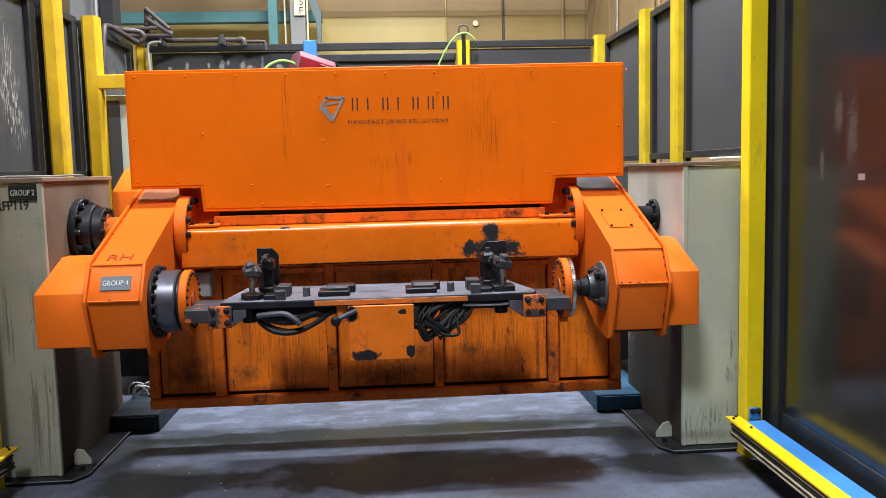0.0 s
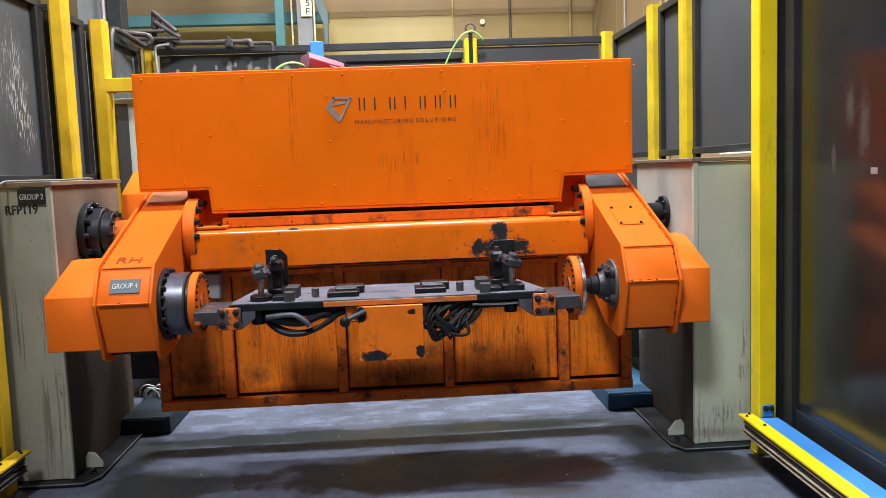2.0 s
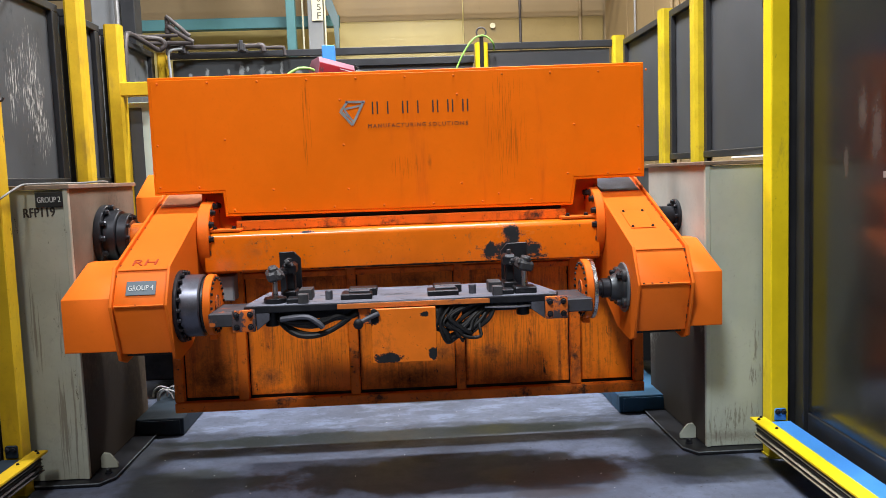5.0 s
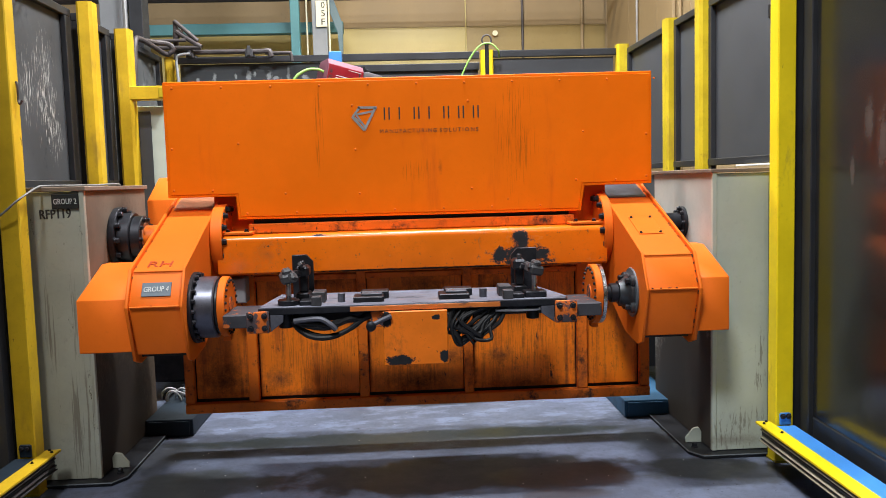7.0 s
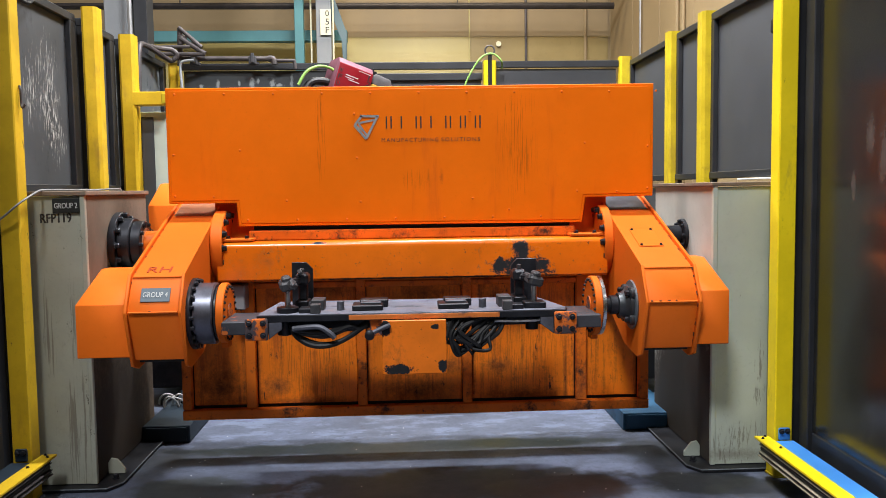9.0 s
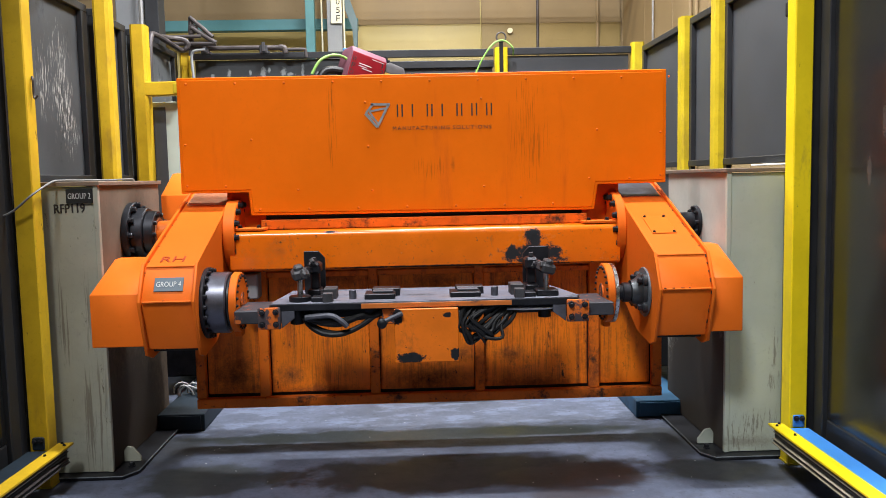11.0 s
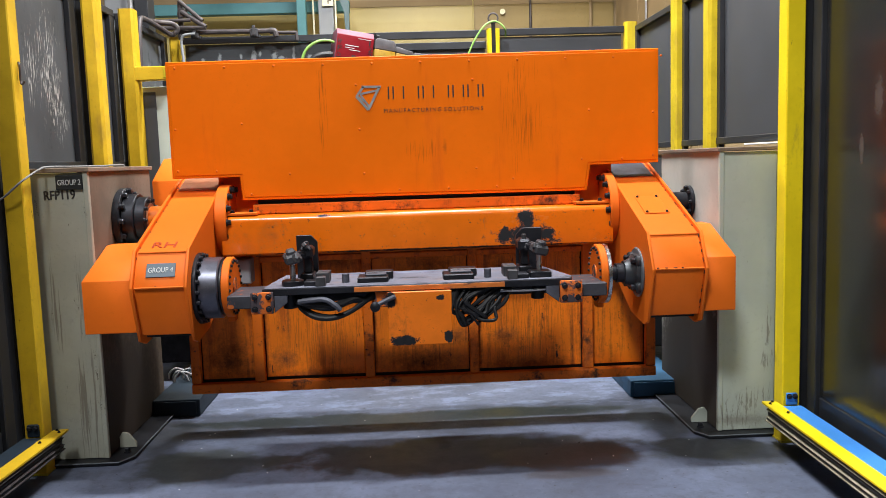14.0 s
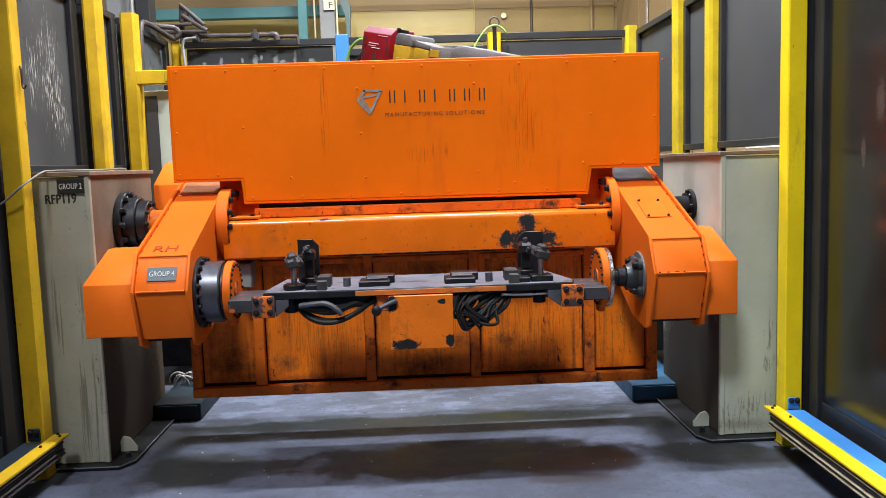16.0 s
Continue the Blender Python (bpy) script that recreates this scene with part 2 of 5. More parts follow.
# spots: soot, plus shade of arm, beam and recesses put into the colour
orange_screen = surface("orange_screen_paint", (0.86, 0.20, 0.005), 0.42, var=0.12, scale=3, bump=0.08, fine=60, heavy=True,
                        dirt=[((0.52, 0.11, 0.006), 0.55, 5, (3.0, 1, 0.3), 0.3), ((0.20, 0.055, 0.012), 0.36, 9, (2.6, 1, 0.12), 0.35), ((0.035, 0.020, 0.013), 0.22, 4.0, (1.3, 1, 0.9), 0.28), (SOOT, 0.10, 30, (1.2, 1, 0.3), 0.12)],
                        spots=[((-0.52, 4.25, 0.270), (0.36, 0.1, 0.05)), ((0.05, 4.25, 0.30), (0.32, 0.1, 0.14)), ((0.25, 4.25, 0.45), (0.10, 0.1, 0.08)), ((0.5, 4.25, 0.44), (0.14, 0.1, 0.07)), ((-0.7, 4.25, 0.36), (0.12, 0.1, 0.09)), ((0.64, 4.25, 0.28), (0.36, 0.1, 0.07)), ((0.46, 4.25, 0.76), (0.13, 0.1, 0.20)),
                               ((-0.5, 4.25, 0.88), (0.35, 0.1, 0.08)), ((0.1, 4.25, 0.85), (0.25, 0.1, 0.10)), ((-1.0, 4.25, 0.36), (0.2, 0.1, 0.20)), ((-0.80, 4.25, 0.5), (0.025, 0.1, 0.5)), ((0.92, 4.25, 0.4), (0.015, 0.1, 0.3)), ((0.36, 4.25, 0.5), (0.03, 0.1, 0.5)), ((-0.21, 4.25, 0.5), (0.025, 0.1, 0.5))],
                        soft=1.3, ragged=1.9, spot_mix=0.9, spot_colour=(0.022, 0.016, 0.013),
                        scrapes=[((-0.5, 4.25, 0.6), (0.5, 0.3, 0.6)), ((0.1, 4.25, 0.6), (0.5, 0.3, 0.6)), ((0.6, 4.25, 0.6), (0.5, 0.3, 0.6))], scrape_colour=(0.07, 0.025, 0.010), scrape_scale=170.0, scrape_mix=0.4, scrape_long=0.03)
orange_frame = surface("orange_frame_paint", (0.72, 0.15, 0.005), 0.5, var=0.12, scale=3, bump=0.08, fine=60, heavy=True,
                       dirt=[((0.28, 0.06, 0.010), 0.5, 6, (1.2, 1, 0.8), 0.35), ((0.03, 0.018, 0.013), 0.36, 8, (0.8, 1, 0.8), 0.25), (SOOT, 0.10, 34, None, 0.1)])
orange_flap = surface("orange_flap_paint", (0.82, 0.18, 0.006), 0.45, var=0.1, scale=5, bump=0.1, fine=60, heavy=True, spot_mix=1.0,
                      dirt=[((0.45, 0.11, 0.012), 0.30, 8, (1, 1, 0.3), 0.3), (SOOT, 0.0, 40, None, 0.06)],
                      spots=[((-0.035, 3.44, 0.612), (0.070, 0.3, 0.026)), ((0.165, 3.44, 0.625), (0.025, 0.3, 0.03)), ((-0.09, 3.44, 0.80), (0.025, 0.3, 0.04)), ((0.13, 3.44, 0.80), (0.02, 0.3, 0.012))])
orange_chipped = surface("orange_chipped_paint", (0.66, 0.14, 0.015), 0.5, var=0.15, scale=6, bump=0.15, fine=60, dirt=[((0.045, 0.045, 0.054), 0.62, 13, None, 0.07)])
rust_line = surface("rust_in_seams", (0.05, 0.018, 0.010), 0.8, var=0.3, scale=30, bump=0.1)
scuffed = surface("scuffed_orange_steel", (0.36, 0.15, 0.07), 0.45, 0.2, var=0.2, scale=9, bump=0.08, dirt=[((0.16, 0.11, 0.09), 0.4, 9, None, 0.3)])
steel_dusty = surface("dusty_steel", (0.085, 0.088, 0.108), 0.55, 0.25, var=0.3, scale=7, bump=0.25, fine=70, heavy=True, dirt=[((0.16, 0.16, 0.19), 0.40, 6, None, 0.4), ((0.04, 0.04, 0.045), 0.25, 10, None, 0.25), ((0.35, 0.09, 0.02), 0.02, 14, None, 0.12)])
table_dust = surface("table_dust", (0.125, 0.13, 0.165), 0.75, var=0.25, scale=5, bump=0.3, fine=60, heavy=True, dirt=[((0.21, 0.155, 0.145), 0.36, 4, (0.6, 1.6, 1), 0.3), ((0.045, 0.045, 0.052), 0.30, 9, (0.6, 1.4, 1), 0.2), ((0.22, 0.24, 0.30), 0.28, 6, (0.5, 1.5, 1), 0.25)])
orange_edge = surface("orange_worn_edge", (0.62, 0.17, 0.03), 0.5, var=0.15, scale=6, bump=0.15, fine=60, dirt=[((0.045, 0.042, 0.045), 0.42, 16, (0.4, 1, 1), 0.1)])
steel_black = surface("blackened_steel", (0.022, 0.023, 0.028), 0.42, 0.5, var=0.35, scale=12, bump=0.15, fine=80, dirt=[((0.10, 0.10, 0.12), 0.28, 14, None, 0.3)])
steel_drum = surface("brushed_drum_steel", (0.13, 0.135, 0.165), 0.34, 0.75, var=0.3, scale=8, bump=0.08, fine=120, dirt=[((0.02, 0.02, 0.025), 0.36, 10, None, 0.3)])
steel_tail = surface("bearing_casting", (0.045, 0.05, 0.055), 0.4, 0.4, var=0.25, scale=12, bump=0.12, fine=80, dirt=[((0.12, 0.125, 0.13), 0.2, 16, None, 0.3)])
steel_seat = surface("grey_seat_steel", (0.16, 0.18, 0.20), 0.45, 0.4, var=0.2, scale=12, bump=0.08)
steel_bright = surface("bright_steel", (0.55, 0.55, 0.55), 0.28, 1.0, var=0.2, scale=20, bump=0.05)
steel_mid = surface("sooty_steel", (0.055, 0.054, 0.058), 0.6, 0.2, var=0.3, scale=12, bump=0.25, fine=80, dirt=[((0.11, 0.10, 0.11), 0.3, 20, None, 0.3)])
steel_patched = surface("part_painted_steel", (0.05, 0.05, 0.058), 0.55, 0.2, var=0.3, scale=8, bump=0.2, fine=70, dirt=[((0.10, 0.10, 0.12), 0.3, 8, None, 0.3), ((0.55, 0.13, 0.02), 0.36, 11, None, 0.06)])
rubber = surface("black_rubber", (0.009, 0.009, 0.010), 0.5, var=0.3, scale=30, bump=0.1)
black_paint = surface("black_paint", (0.011, 0.011, 0.013), 0.38, var=0.25, scale=5, bump=0.06)
column_grey = surface("grey_green_paint", (0.42, 0.465, 0.40), 0.45, var=0.08, scale=2.5, bump=0.07, fine=50,
                      dirt=[((0.25, 0.255, 0.22), 0.4, 3, (1.5, 1.5, 0.5), 0.35), ((0.10, 0.065, 0.04), 0.08, 26, (1, 1, 0.25), 0.07)],
                      spots=[((1.60, 3.78, 0.07), (0.25, 0.05, 0.045)), ((-1.62, 3.78, 0.05), (0.2, 0.05, 0.02))], spot_colour=(0.13, 0.10, 0.07), spot_rough=0.75, soft=0.9, ragged=2.0, spot_mix=0.5,
                      scrapes=[((1.62, 3.78, 0.12), (0.2, 0.2, 0.22)), ((1.75, 3.78, 0.4), (0.05, 0.2, 0.5)), ((-1.6, 3.78, 0.2), (0.1, 0.2, 0.5))], scrape_colour=(0.10, 0.07, 0.05), scrape_scale=70.0, scrape_mix=0.6)
# left column: brown dirt and drips on a grey darkened for its shade
column_brown = surface("browned_grey_paint", (0.32, 0.325, 0.265), 0.5, var=0.12, scale=2.0, bump=0.08, fine=50, heavy=True, dirt=[((0.20, 0.185, 0.14), 0.45, 2.2, (1.5, 1.5, 0.5), 0.5), ((0.08, 0.06, 0.04), 0.04, 24, (1, 1, 0.25), 0.1)],
                       scrapes=[((-1.56, 3.78, 0.3), (0.12, 0.2, 0.6)), ((-1.68, 3.78, 0.75), (0.05, 0.2, 0.55)), ((-1.58, 3.78, 0.8), (0.03, 0.2, 0.5))], scrape_colour=(0.09, 0.065, 0.045), scrape_scale=60.0, scrape_mix=0.6, scrape_long=0.03)
column_rusty = surface("rusty_cap_paint", (0.17, 0.125, 0.09), 0.6, var=0.2, scale=6, bump=0.1, dirt=[(RUST, 0.45, 8, None, 0.3)])
# spots: soot together with the shade under the right arm, painted in
column_inner = surface("sooty_shaded_grey_paint", (0.40, 0.40, 0.36), 0.55, var=0.12, scale=3, bump=0.08, fine=50, spec=0.2,
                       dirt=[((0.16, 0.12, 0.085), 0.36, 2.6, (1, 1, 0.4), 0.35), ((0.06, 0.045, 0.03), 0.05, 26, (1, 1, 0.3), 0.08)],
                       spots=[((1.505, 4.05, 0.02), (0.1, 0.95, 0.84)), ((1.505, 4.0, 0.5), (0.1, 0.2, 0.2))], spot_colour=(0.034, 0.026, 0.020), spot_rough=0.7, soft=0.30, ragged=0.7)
# rust is dirt; the low dark spots also paint the left arm's shade
column_inner_rusty = surface("rusty_shaded_grey_paint", (0.15, 0.115, 0.085), 0.65, var=0.2, scale=3, bump=0.1, fine=50, spec=0.15,
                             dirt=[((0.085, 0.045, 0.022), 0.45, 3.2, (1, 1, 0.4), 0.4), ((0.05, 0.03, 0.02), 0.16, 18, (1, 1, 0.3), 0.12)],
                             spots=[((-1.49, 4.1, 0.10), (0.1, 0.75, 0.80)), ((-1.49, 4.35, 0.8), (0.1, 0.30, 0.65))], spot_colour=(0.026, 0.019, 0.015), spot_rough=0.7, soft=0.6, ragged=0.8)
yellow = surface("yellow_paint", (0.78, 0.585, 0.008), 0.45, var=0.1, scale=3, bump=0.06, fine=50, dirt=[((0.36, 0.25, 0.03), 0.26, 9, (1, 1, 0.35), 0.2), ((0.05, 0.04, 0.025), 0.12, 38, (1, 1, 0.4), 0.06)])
# golden paint of the left posts; on the gate it also carries shade
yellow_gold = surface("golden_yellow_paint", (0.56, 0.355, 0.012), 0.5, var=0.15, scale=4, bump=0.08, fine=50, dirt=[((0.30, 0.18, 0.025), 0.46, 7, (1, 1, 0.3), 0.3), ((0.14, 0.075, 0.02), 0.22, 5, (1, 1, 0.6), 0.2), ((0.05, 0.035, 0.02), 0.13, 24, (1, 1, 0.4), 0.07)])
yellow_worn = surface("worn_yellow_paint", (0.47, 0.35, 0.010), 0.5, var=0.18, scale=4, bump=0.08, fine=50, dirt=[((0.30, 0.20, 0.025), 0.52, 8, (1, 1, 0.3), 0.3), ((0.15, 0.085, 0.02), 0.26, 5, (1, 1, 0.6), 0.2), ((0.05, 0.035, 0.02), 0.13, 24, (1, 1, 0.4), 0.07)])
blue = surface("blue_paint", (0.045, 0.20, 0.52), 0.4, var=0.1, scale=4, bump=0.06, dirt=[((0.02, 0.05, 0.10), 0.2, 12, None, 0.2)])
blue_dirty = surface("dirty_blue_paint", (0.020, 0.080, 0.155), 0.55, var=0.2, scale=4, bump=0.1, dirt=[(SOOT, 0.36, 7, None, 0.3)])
# darker copy of the dirty blue, with the left side's shade in it
blue_shaded = surface("shaded_dirty_blue_paint", (0.010, 0.020, 0.032), 0.6, var=0.2, scale=4, bump=0.1, dirt=[(SOOT, 0.42, 7, None, 0.3)])
panel_grey = surface("grey_sheet", (0.048, 0.051, 0.057), 0.5, var=0.12, scale=1.6, bump=0.05, dirt=[((0.075, 0.079, 0.085), 0.25, 3, (1, 1, 0.4), 0.4), ((0.035, 0.036, 0.04), 0.3, 2.2, (1, 1, 0.5), 0.4)])
panel_scraped = surface("scraped_grey_sheet", (0.046, 0.049, 0.053), 0.55, var=0.2, scale=1.6, bump=0.08, heavy=True, dirt=[((0.10, 0.102, 0.10), 0.34, 3, (1, 1, 0.5), 0.45), ((0.025, 0.026, 0.028), 0.3, 7, (1, 1, 0.5), 0.4)],
                        scrapes=[((-2.12, 4.93, 2.02), (0.5, 0.26, 0.56)), ((-2.12, 4.99, 1.85), (0.5, 0.18, 0.40)), ((-2.12, 4.7, 2.0), (0.5, 0.14, 0.34)), ((-2.12, 5.05, 1.75), (0.5, 0.20, 0.25))], scrape_colour=(0.36, 0.355, 0.33), scrape_scale=75.0, scrape_mix=0.8)
panel_chalked = surface("chalked_grey_sheet", (0.07, 0.076, 0.08), 0.55, var=0.2, scale=2.4, bump=0.08, heavy=True, dirt=[((0.27, 0.28, 0.275), 0.36, 6, (1, 1, 0.6), 0.3), ((0.03, 0.032, 0.034), 0.3, 9, (1, 1, 0.6), 0.2)])
panel_marked = surface("chalk_marked_sheet", (0.024, 0.027, 0.030), 0.5, var=0.2, scale=2.4, bump=0.05, dirt=[((0.05, 0.055, 0.058), 0.3, 5, None, 0.3)],
                       spots=[((-1.65, 7.36, 2.385), (0.022, 0.1, 0.05)), ((-1.345, 7.36, 2.39), (0.030, 0.1, 0.06)), ((-1.29, 7.36, 2.41), (0.018, 0.1, 0.03)), ((-1.16, 7.36, 2.39), (0.032, 0.1, 0.05)), ((-0.99, 7.36, 2.40), (0.02, 0.1, 0.07)), ((-1.10, 7.36, 2.37), (0.05, 0.1, 0.018)), ((-1.46, 7.36, 2.385), (0.014, 0.1, 0.03)), ((-0.84, 7.36, 2.36), (0.035, 0.1, 0.04)), ((-1.8, 7.36, 2.36), (0.02, 0.1, 0.03))],
                       spot_colour=(0.24, 0.26, 0.265), spot_rough=0.7, soft=0.6, ragged=3.4, spot_mix=0.75)
bare_edge = surface("worn_bare_edge", (0.34, 0.31, 0.22), 0.5, 0.3, var=0.3, scale=14, bump=0.05, dirt=[((0.05, 0.048, 0.04), 0.35, 10, (1, 0.3, 1), 0.3)])
frame_black = surface("black_frame_paint", (0.02, 0.021, 0.024), 0.42, var=0.2, scale=4, bump=0.05)
# smudged sheet; the pale spots are its blurred reflection put into the colour
dark_glass = surface("dark_tinted_sheet", (0.013, 0.013, 0.013), 0.17, var=0.2, scale=2, bump=0.012, fine=30, spec=0.6, dirt=[((0.028, 0.028, 0.027), 0.32, 2.5, (1, 1, 0.5), 0.4), ((0.075, 0.072, 0.07), 0.14, 7, (1, 1, 0.35), 0.25)],
                     spots=[((1.89, 3.10, 1.60), (0.3, 0.05, 0.13)), ((1.89, 3.0, 1.52), (0.3, 0.06, 0.20)), ((1.89, 3.22, 1.40), (0.3, 0.03, 0.10))], spot_colour=(0.11, 0.095, 0.09), spot_rough=0.4, soft=1.2, ragged=1.6, spot_mix=0.5)
tan_wall = surface("tan_wall_sheet", (0.44, 0.35, 0.13), 0.36, var=0.07, scale=0.8, bump=0.04, fine=20, dirt=[((0.30, 0.19, 0.08), 0.3, 1.0, (1, 1, 2.0), 0.4)])
tan_bronze = surface("bronze_wall_sheet", (0.27, 0.195, 0.075), 0.4, var=0.12, scale=0.9, bump=0.05, fine=20, dirt=[((0.16, 0.105, 0.05), 0.36, 1.4, (1, 1, 1.4), 0.4)])
tan_dark = surface("brown_wall_board", (0.28, 0.20, 0.105), 0.6, var=0.1, scale=0.8, bump=0.04, fine=20)
brace_paint = surface("grey_teal_paint", (0.10, 0.15, 0.165), 0.5, var=0.1, scale=2, bump=0.04)
teal = surface("teal_steel_paint", (0.08, 0.22, 0.24), 0.5, var=0.1, scale=2, bump=0.04)
grey_steel = surface("grey_steel_paint", (0.24, 0.25, 0.26), 0.5, var=0.08, scale=2, bump=0.04)
pipe_dark = surface("dark_pipe_paint", (0.07, 0.06, 0.06), 0.5, 0.3, var=0.2, scale=9, bump=0.1)
pipe_light = surface("galvanised_pipe", (0.42, 0.42, 0.42), 0.4, 0.7, var=0.1, scale=6, bump=0.05)
white_paint = surface("white_enamel", (0.72, 0.72, 0.70), 0.5, var=0.05, scale=5, bump=0.03)
cream = surface("cream_sign", (0.75, 0.70, 0.50), 0.5, var=0.05, scale=5, bump=0.03)
sign_grey = surface("grey_sign_plate", (0.10, 0.13, 0.155), 0.5, var=0.1, scale=8, bump=0.03)
sign_black = surface("black_sign_plate", (0.016, 0.018, 0.018), 0.5, var=0.2, scale=8, bump=0.03)
ink = surface("dark_ink", (0.03, 0.026, 0.024), 0.55, var=0.15, scale=20, bump=0.02)
ink_light = surface("pale_engraving", (0.55, 0.56, 0.55), 0.6, var=0.1, scale=20, bump=0.02)
ink_red = surface("scratched_red_lines", (0.33, 0.035, 0.006), 0.6, var=0.2, scale=20, bump=0.02)
silver = surface("silver_print", (0.30, 0.30, 0.28), 0.5, 0.2, var=0.25, scale=18, bump=0.02)
red_feeder = surface("red_feeder_enamel", (0.20, 0.006, 0.012), 0.5, spec=0.2, var=0.1, scale=8, bump=0.04, local=True, dirt=[((0.12, 0.012, 0.018), 0.22, 14, None, 0.2)])
pink_feeder = surface("paler_red_faces", (0.17, 0.065, 0.09), 0.6, spec=0.2, var=0.12, scale=8, bump=0.04, local=True)
robot_yellow = surface("robot_yellow_paint", (0.34, 0.205, 0.014), 0.45, var=0.15, scale=9, bump=0.05, local=True, dirt=[((0.14, 0.09, 0.03), 0.3, 9, None, 0.2)])
robot_grey = surface("dusty_grey_cover", (0.105, 0.10, 0.105), 0.7, var=0.25, scale=7, bump=0.2, local=True, dirt=[((0.05, 0.05, 0.055), 0.35, 6, None, 0.3)])
robot_plain = surface("robot_base_paint", (0.48, 0.30, 0.02), 0.5, var=0.12, scale=5, bump=0.05)
cable_grey = surface("grey_cable", (0.16, 0.16, 0.155), 0.55, var=0.15, scale=20, bump=0.03)
hose_green = surface("green_hose", (0.22, 0.42, 0.09), 0.5, var=0.1, scale=20, bump=0.03)
cable_white = surface("pale_cable", (0.42, 0.42, 0.42), 0.5, var=0.1, scale=20, bump=0.03)
ceiling_mat = surface("ceiling_deck", (0.16, 0.16, 0.16), 0.7, var=0.1, scale=1, bump=0.05)


def concrete():
    m = bpy.data.materials.new("sealed_concrete")
    m.use_nodes = True
    nt = m.node_tree
    bsdf = nt.nodes["Principled BSDF"]
    co = nt.nodes.new("ShaderNodeNewGeometry").outputs["Position"]
    big = noise_out(nt, co, 1.1, 5)
    mid = noise_out(nt, co, 7, 6, 0.7)
    grit = noise_out(nt, co, 120, 3)
    col = blend(nt, ramp(nt, big, 0.3, 0.7), (0.056, 0.064, 0.090), (0.118, 0.137, 0.200))
    col = blend(nt, math_node(nt, "MULTIPLY", ramp(nt, mid, 0.45, 0.75), 0.6), col, (0.062, 0.067, 0.082))
    col = blend(nt, math_node(nt, "MULTIPLY", ramp(nt, grit, 0.6, 0.75), 0.5), col, (0.09, 0.09, 0.10))
    mott = noise_out(nt, co, 24, 8, 0.75)
    col = blend(nt, math_node(nt, "MULTIPLY", ramp(nt, mott, 0.52, 0.62), 0.45), col, (0.055, 0.059, 0.072))
    dust = noise_out(nt, co, 55, 8, 0.8)
    col = blend(nt, math_node(nt, "MULTIPLY", ramp(nt, dust, 0.58, 0.66), 0.35), col, (0.27, 0.29, 0.34))
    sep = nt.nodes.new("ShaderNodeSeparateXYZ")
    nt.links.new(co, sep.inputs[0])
    # floor behind the machine painted paler, as the rear lamp lights it
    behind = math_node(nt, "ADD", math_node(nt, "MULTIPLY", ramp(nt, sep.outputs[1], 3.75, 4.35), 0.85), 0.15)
    lit_wash = noise_out(nt, co, 5.5, 9, 0.72, (0.7, 1.3, 1))
    col = blend(nt, math_node(nt, "MULTIPLY", math_node(nt, "MULTIPLY", ramp(nt, lit_wash, 0.48, 0.60), behind), 0.42), col, (0.21, 0.255, 0.37))
    pepper = noise_out(nt, co, 42, 2, 0.5)
    col = blend(nt, math_node(nt, "MULTIPLY", ramp(nt, pepper, 0.70, 0.735), 0.85), col, (0.020, 0.020, 0.022))
    rg = math_node(nt, "ADD", math_node(nt, "MULTIPLY", mid, 0.4), 0.34)
    # cast shade of table, beam and arms painted in as dark patches, mixed with oil and water stains: a long one before
    # the machine with a rust-red heart, smaller ones round it
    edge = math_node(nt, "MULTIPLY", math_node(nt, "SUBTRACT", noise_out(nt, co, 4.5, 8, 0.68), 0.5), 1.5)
    stains_and_shade = [((0.20, 3.68, 0), (1.05, 0.27, 9), (0.017, 0.0165, 0.016), 0.94), ((0.72, 3.60, 0), (0.42, 0.20, 9), (0.030, 0.024, 0.021), 0.75), ((0.70, 3.38, 0), (0.25, 0.07, 9), (0.045, 0.038, 0.038), 0.6),
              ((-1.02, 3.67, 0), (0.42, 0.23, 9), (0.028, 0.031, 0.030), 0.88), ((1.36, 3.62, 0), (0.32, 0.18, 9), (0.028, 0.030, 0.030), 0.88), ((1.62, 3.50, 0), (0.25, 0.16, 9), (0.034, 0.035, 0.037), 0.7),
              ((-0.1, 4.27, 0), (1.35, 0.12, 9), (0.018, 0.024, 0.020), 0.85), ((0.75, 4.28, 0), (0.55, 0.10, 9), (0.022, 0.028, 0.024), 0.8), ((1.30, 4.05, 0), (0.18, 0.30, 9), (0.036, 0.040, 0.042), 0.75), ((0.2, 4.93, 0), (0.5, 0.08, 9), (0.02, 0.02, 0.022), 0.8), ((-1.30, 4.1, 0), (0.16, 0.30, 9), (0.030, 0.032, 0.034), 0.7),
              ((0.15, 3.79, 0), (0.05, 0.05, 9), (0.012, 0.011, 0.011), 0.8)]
    for c, r, sc, amount in stains_and_shade:
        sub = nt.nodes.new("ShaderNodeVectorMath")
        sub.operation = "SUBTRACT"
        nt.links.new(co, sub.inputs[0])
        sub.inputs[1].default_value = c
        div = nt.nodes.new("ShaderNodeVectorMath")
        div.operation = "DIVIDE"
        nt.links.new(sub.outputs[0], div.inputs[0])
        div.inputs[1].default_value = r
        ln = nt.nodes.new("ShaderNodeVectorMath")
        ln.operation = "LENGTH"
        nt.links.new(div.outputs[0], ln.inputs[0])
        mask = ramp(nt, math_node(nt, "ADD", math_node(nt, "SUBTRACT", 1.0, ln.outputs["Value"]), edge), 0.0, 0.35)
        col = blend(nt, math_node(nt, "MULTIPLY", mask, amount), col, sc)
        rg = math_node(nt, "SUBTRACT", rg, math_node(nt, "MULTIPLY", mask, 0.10))
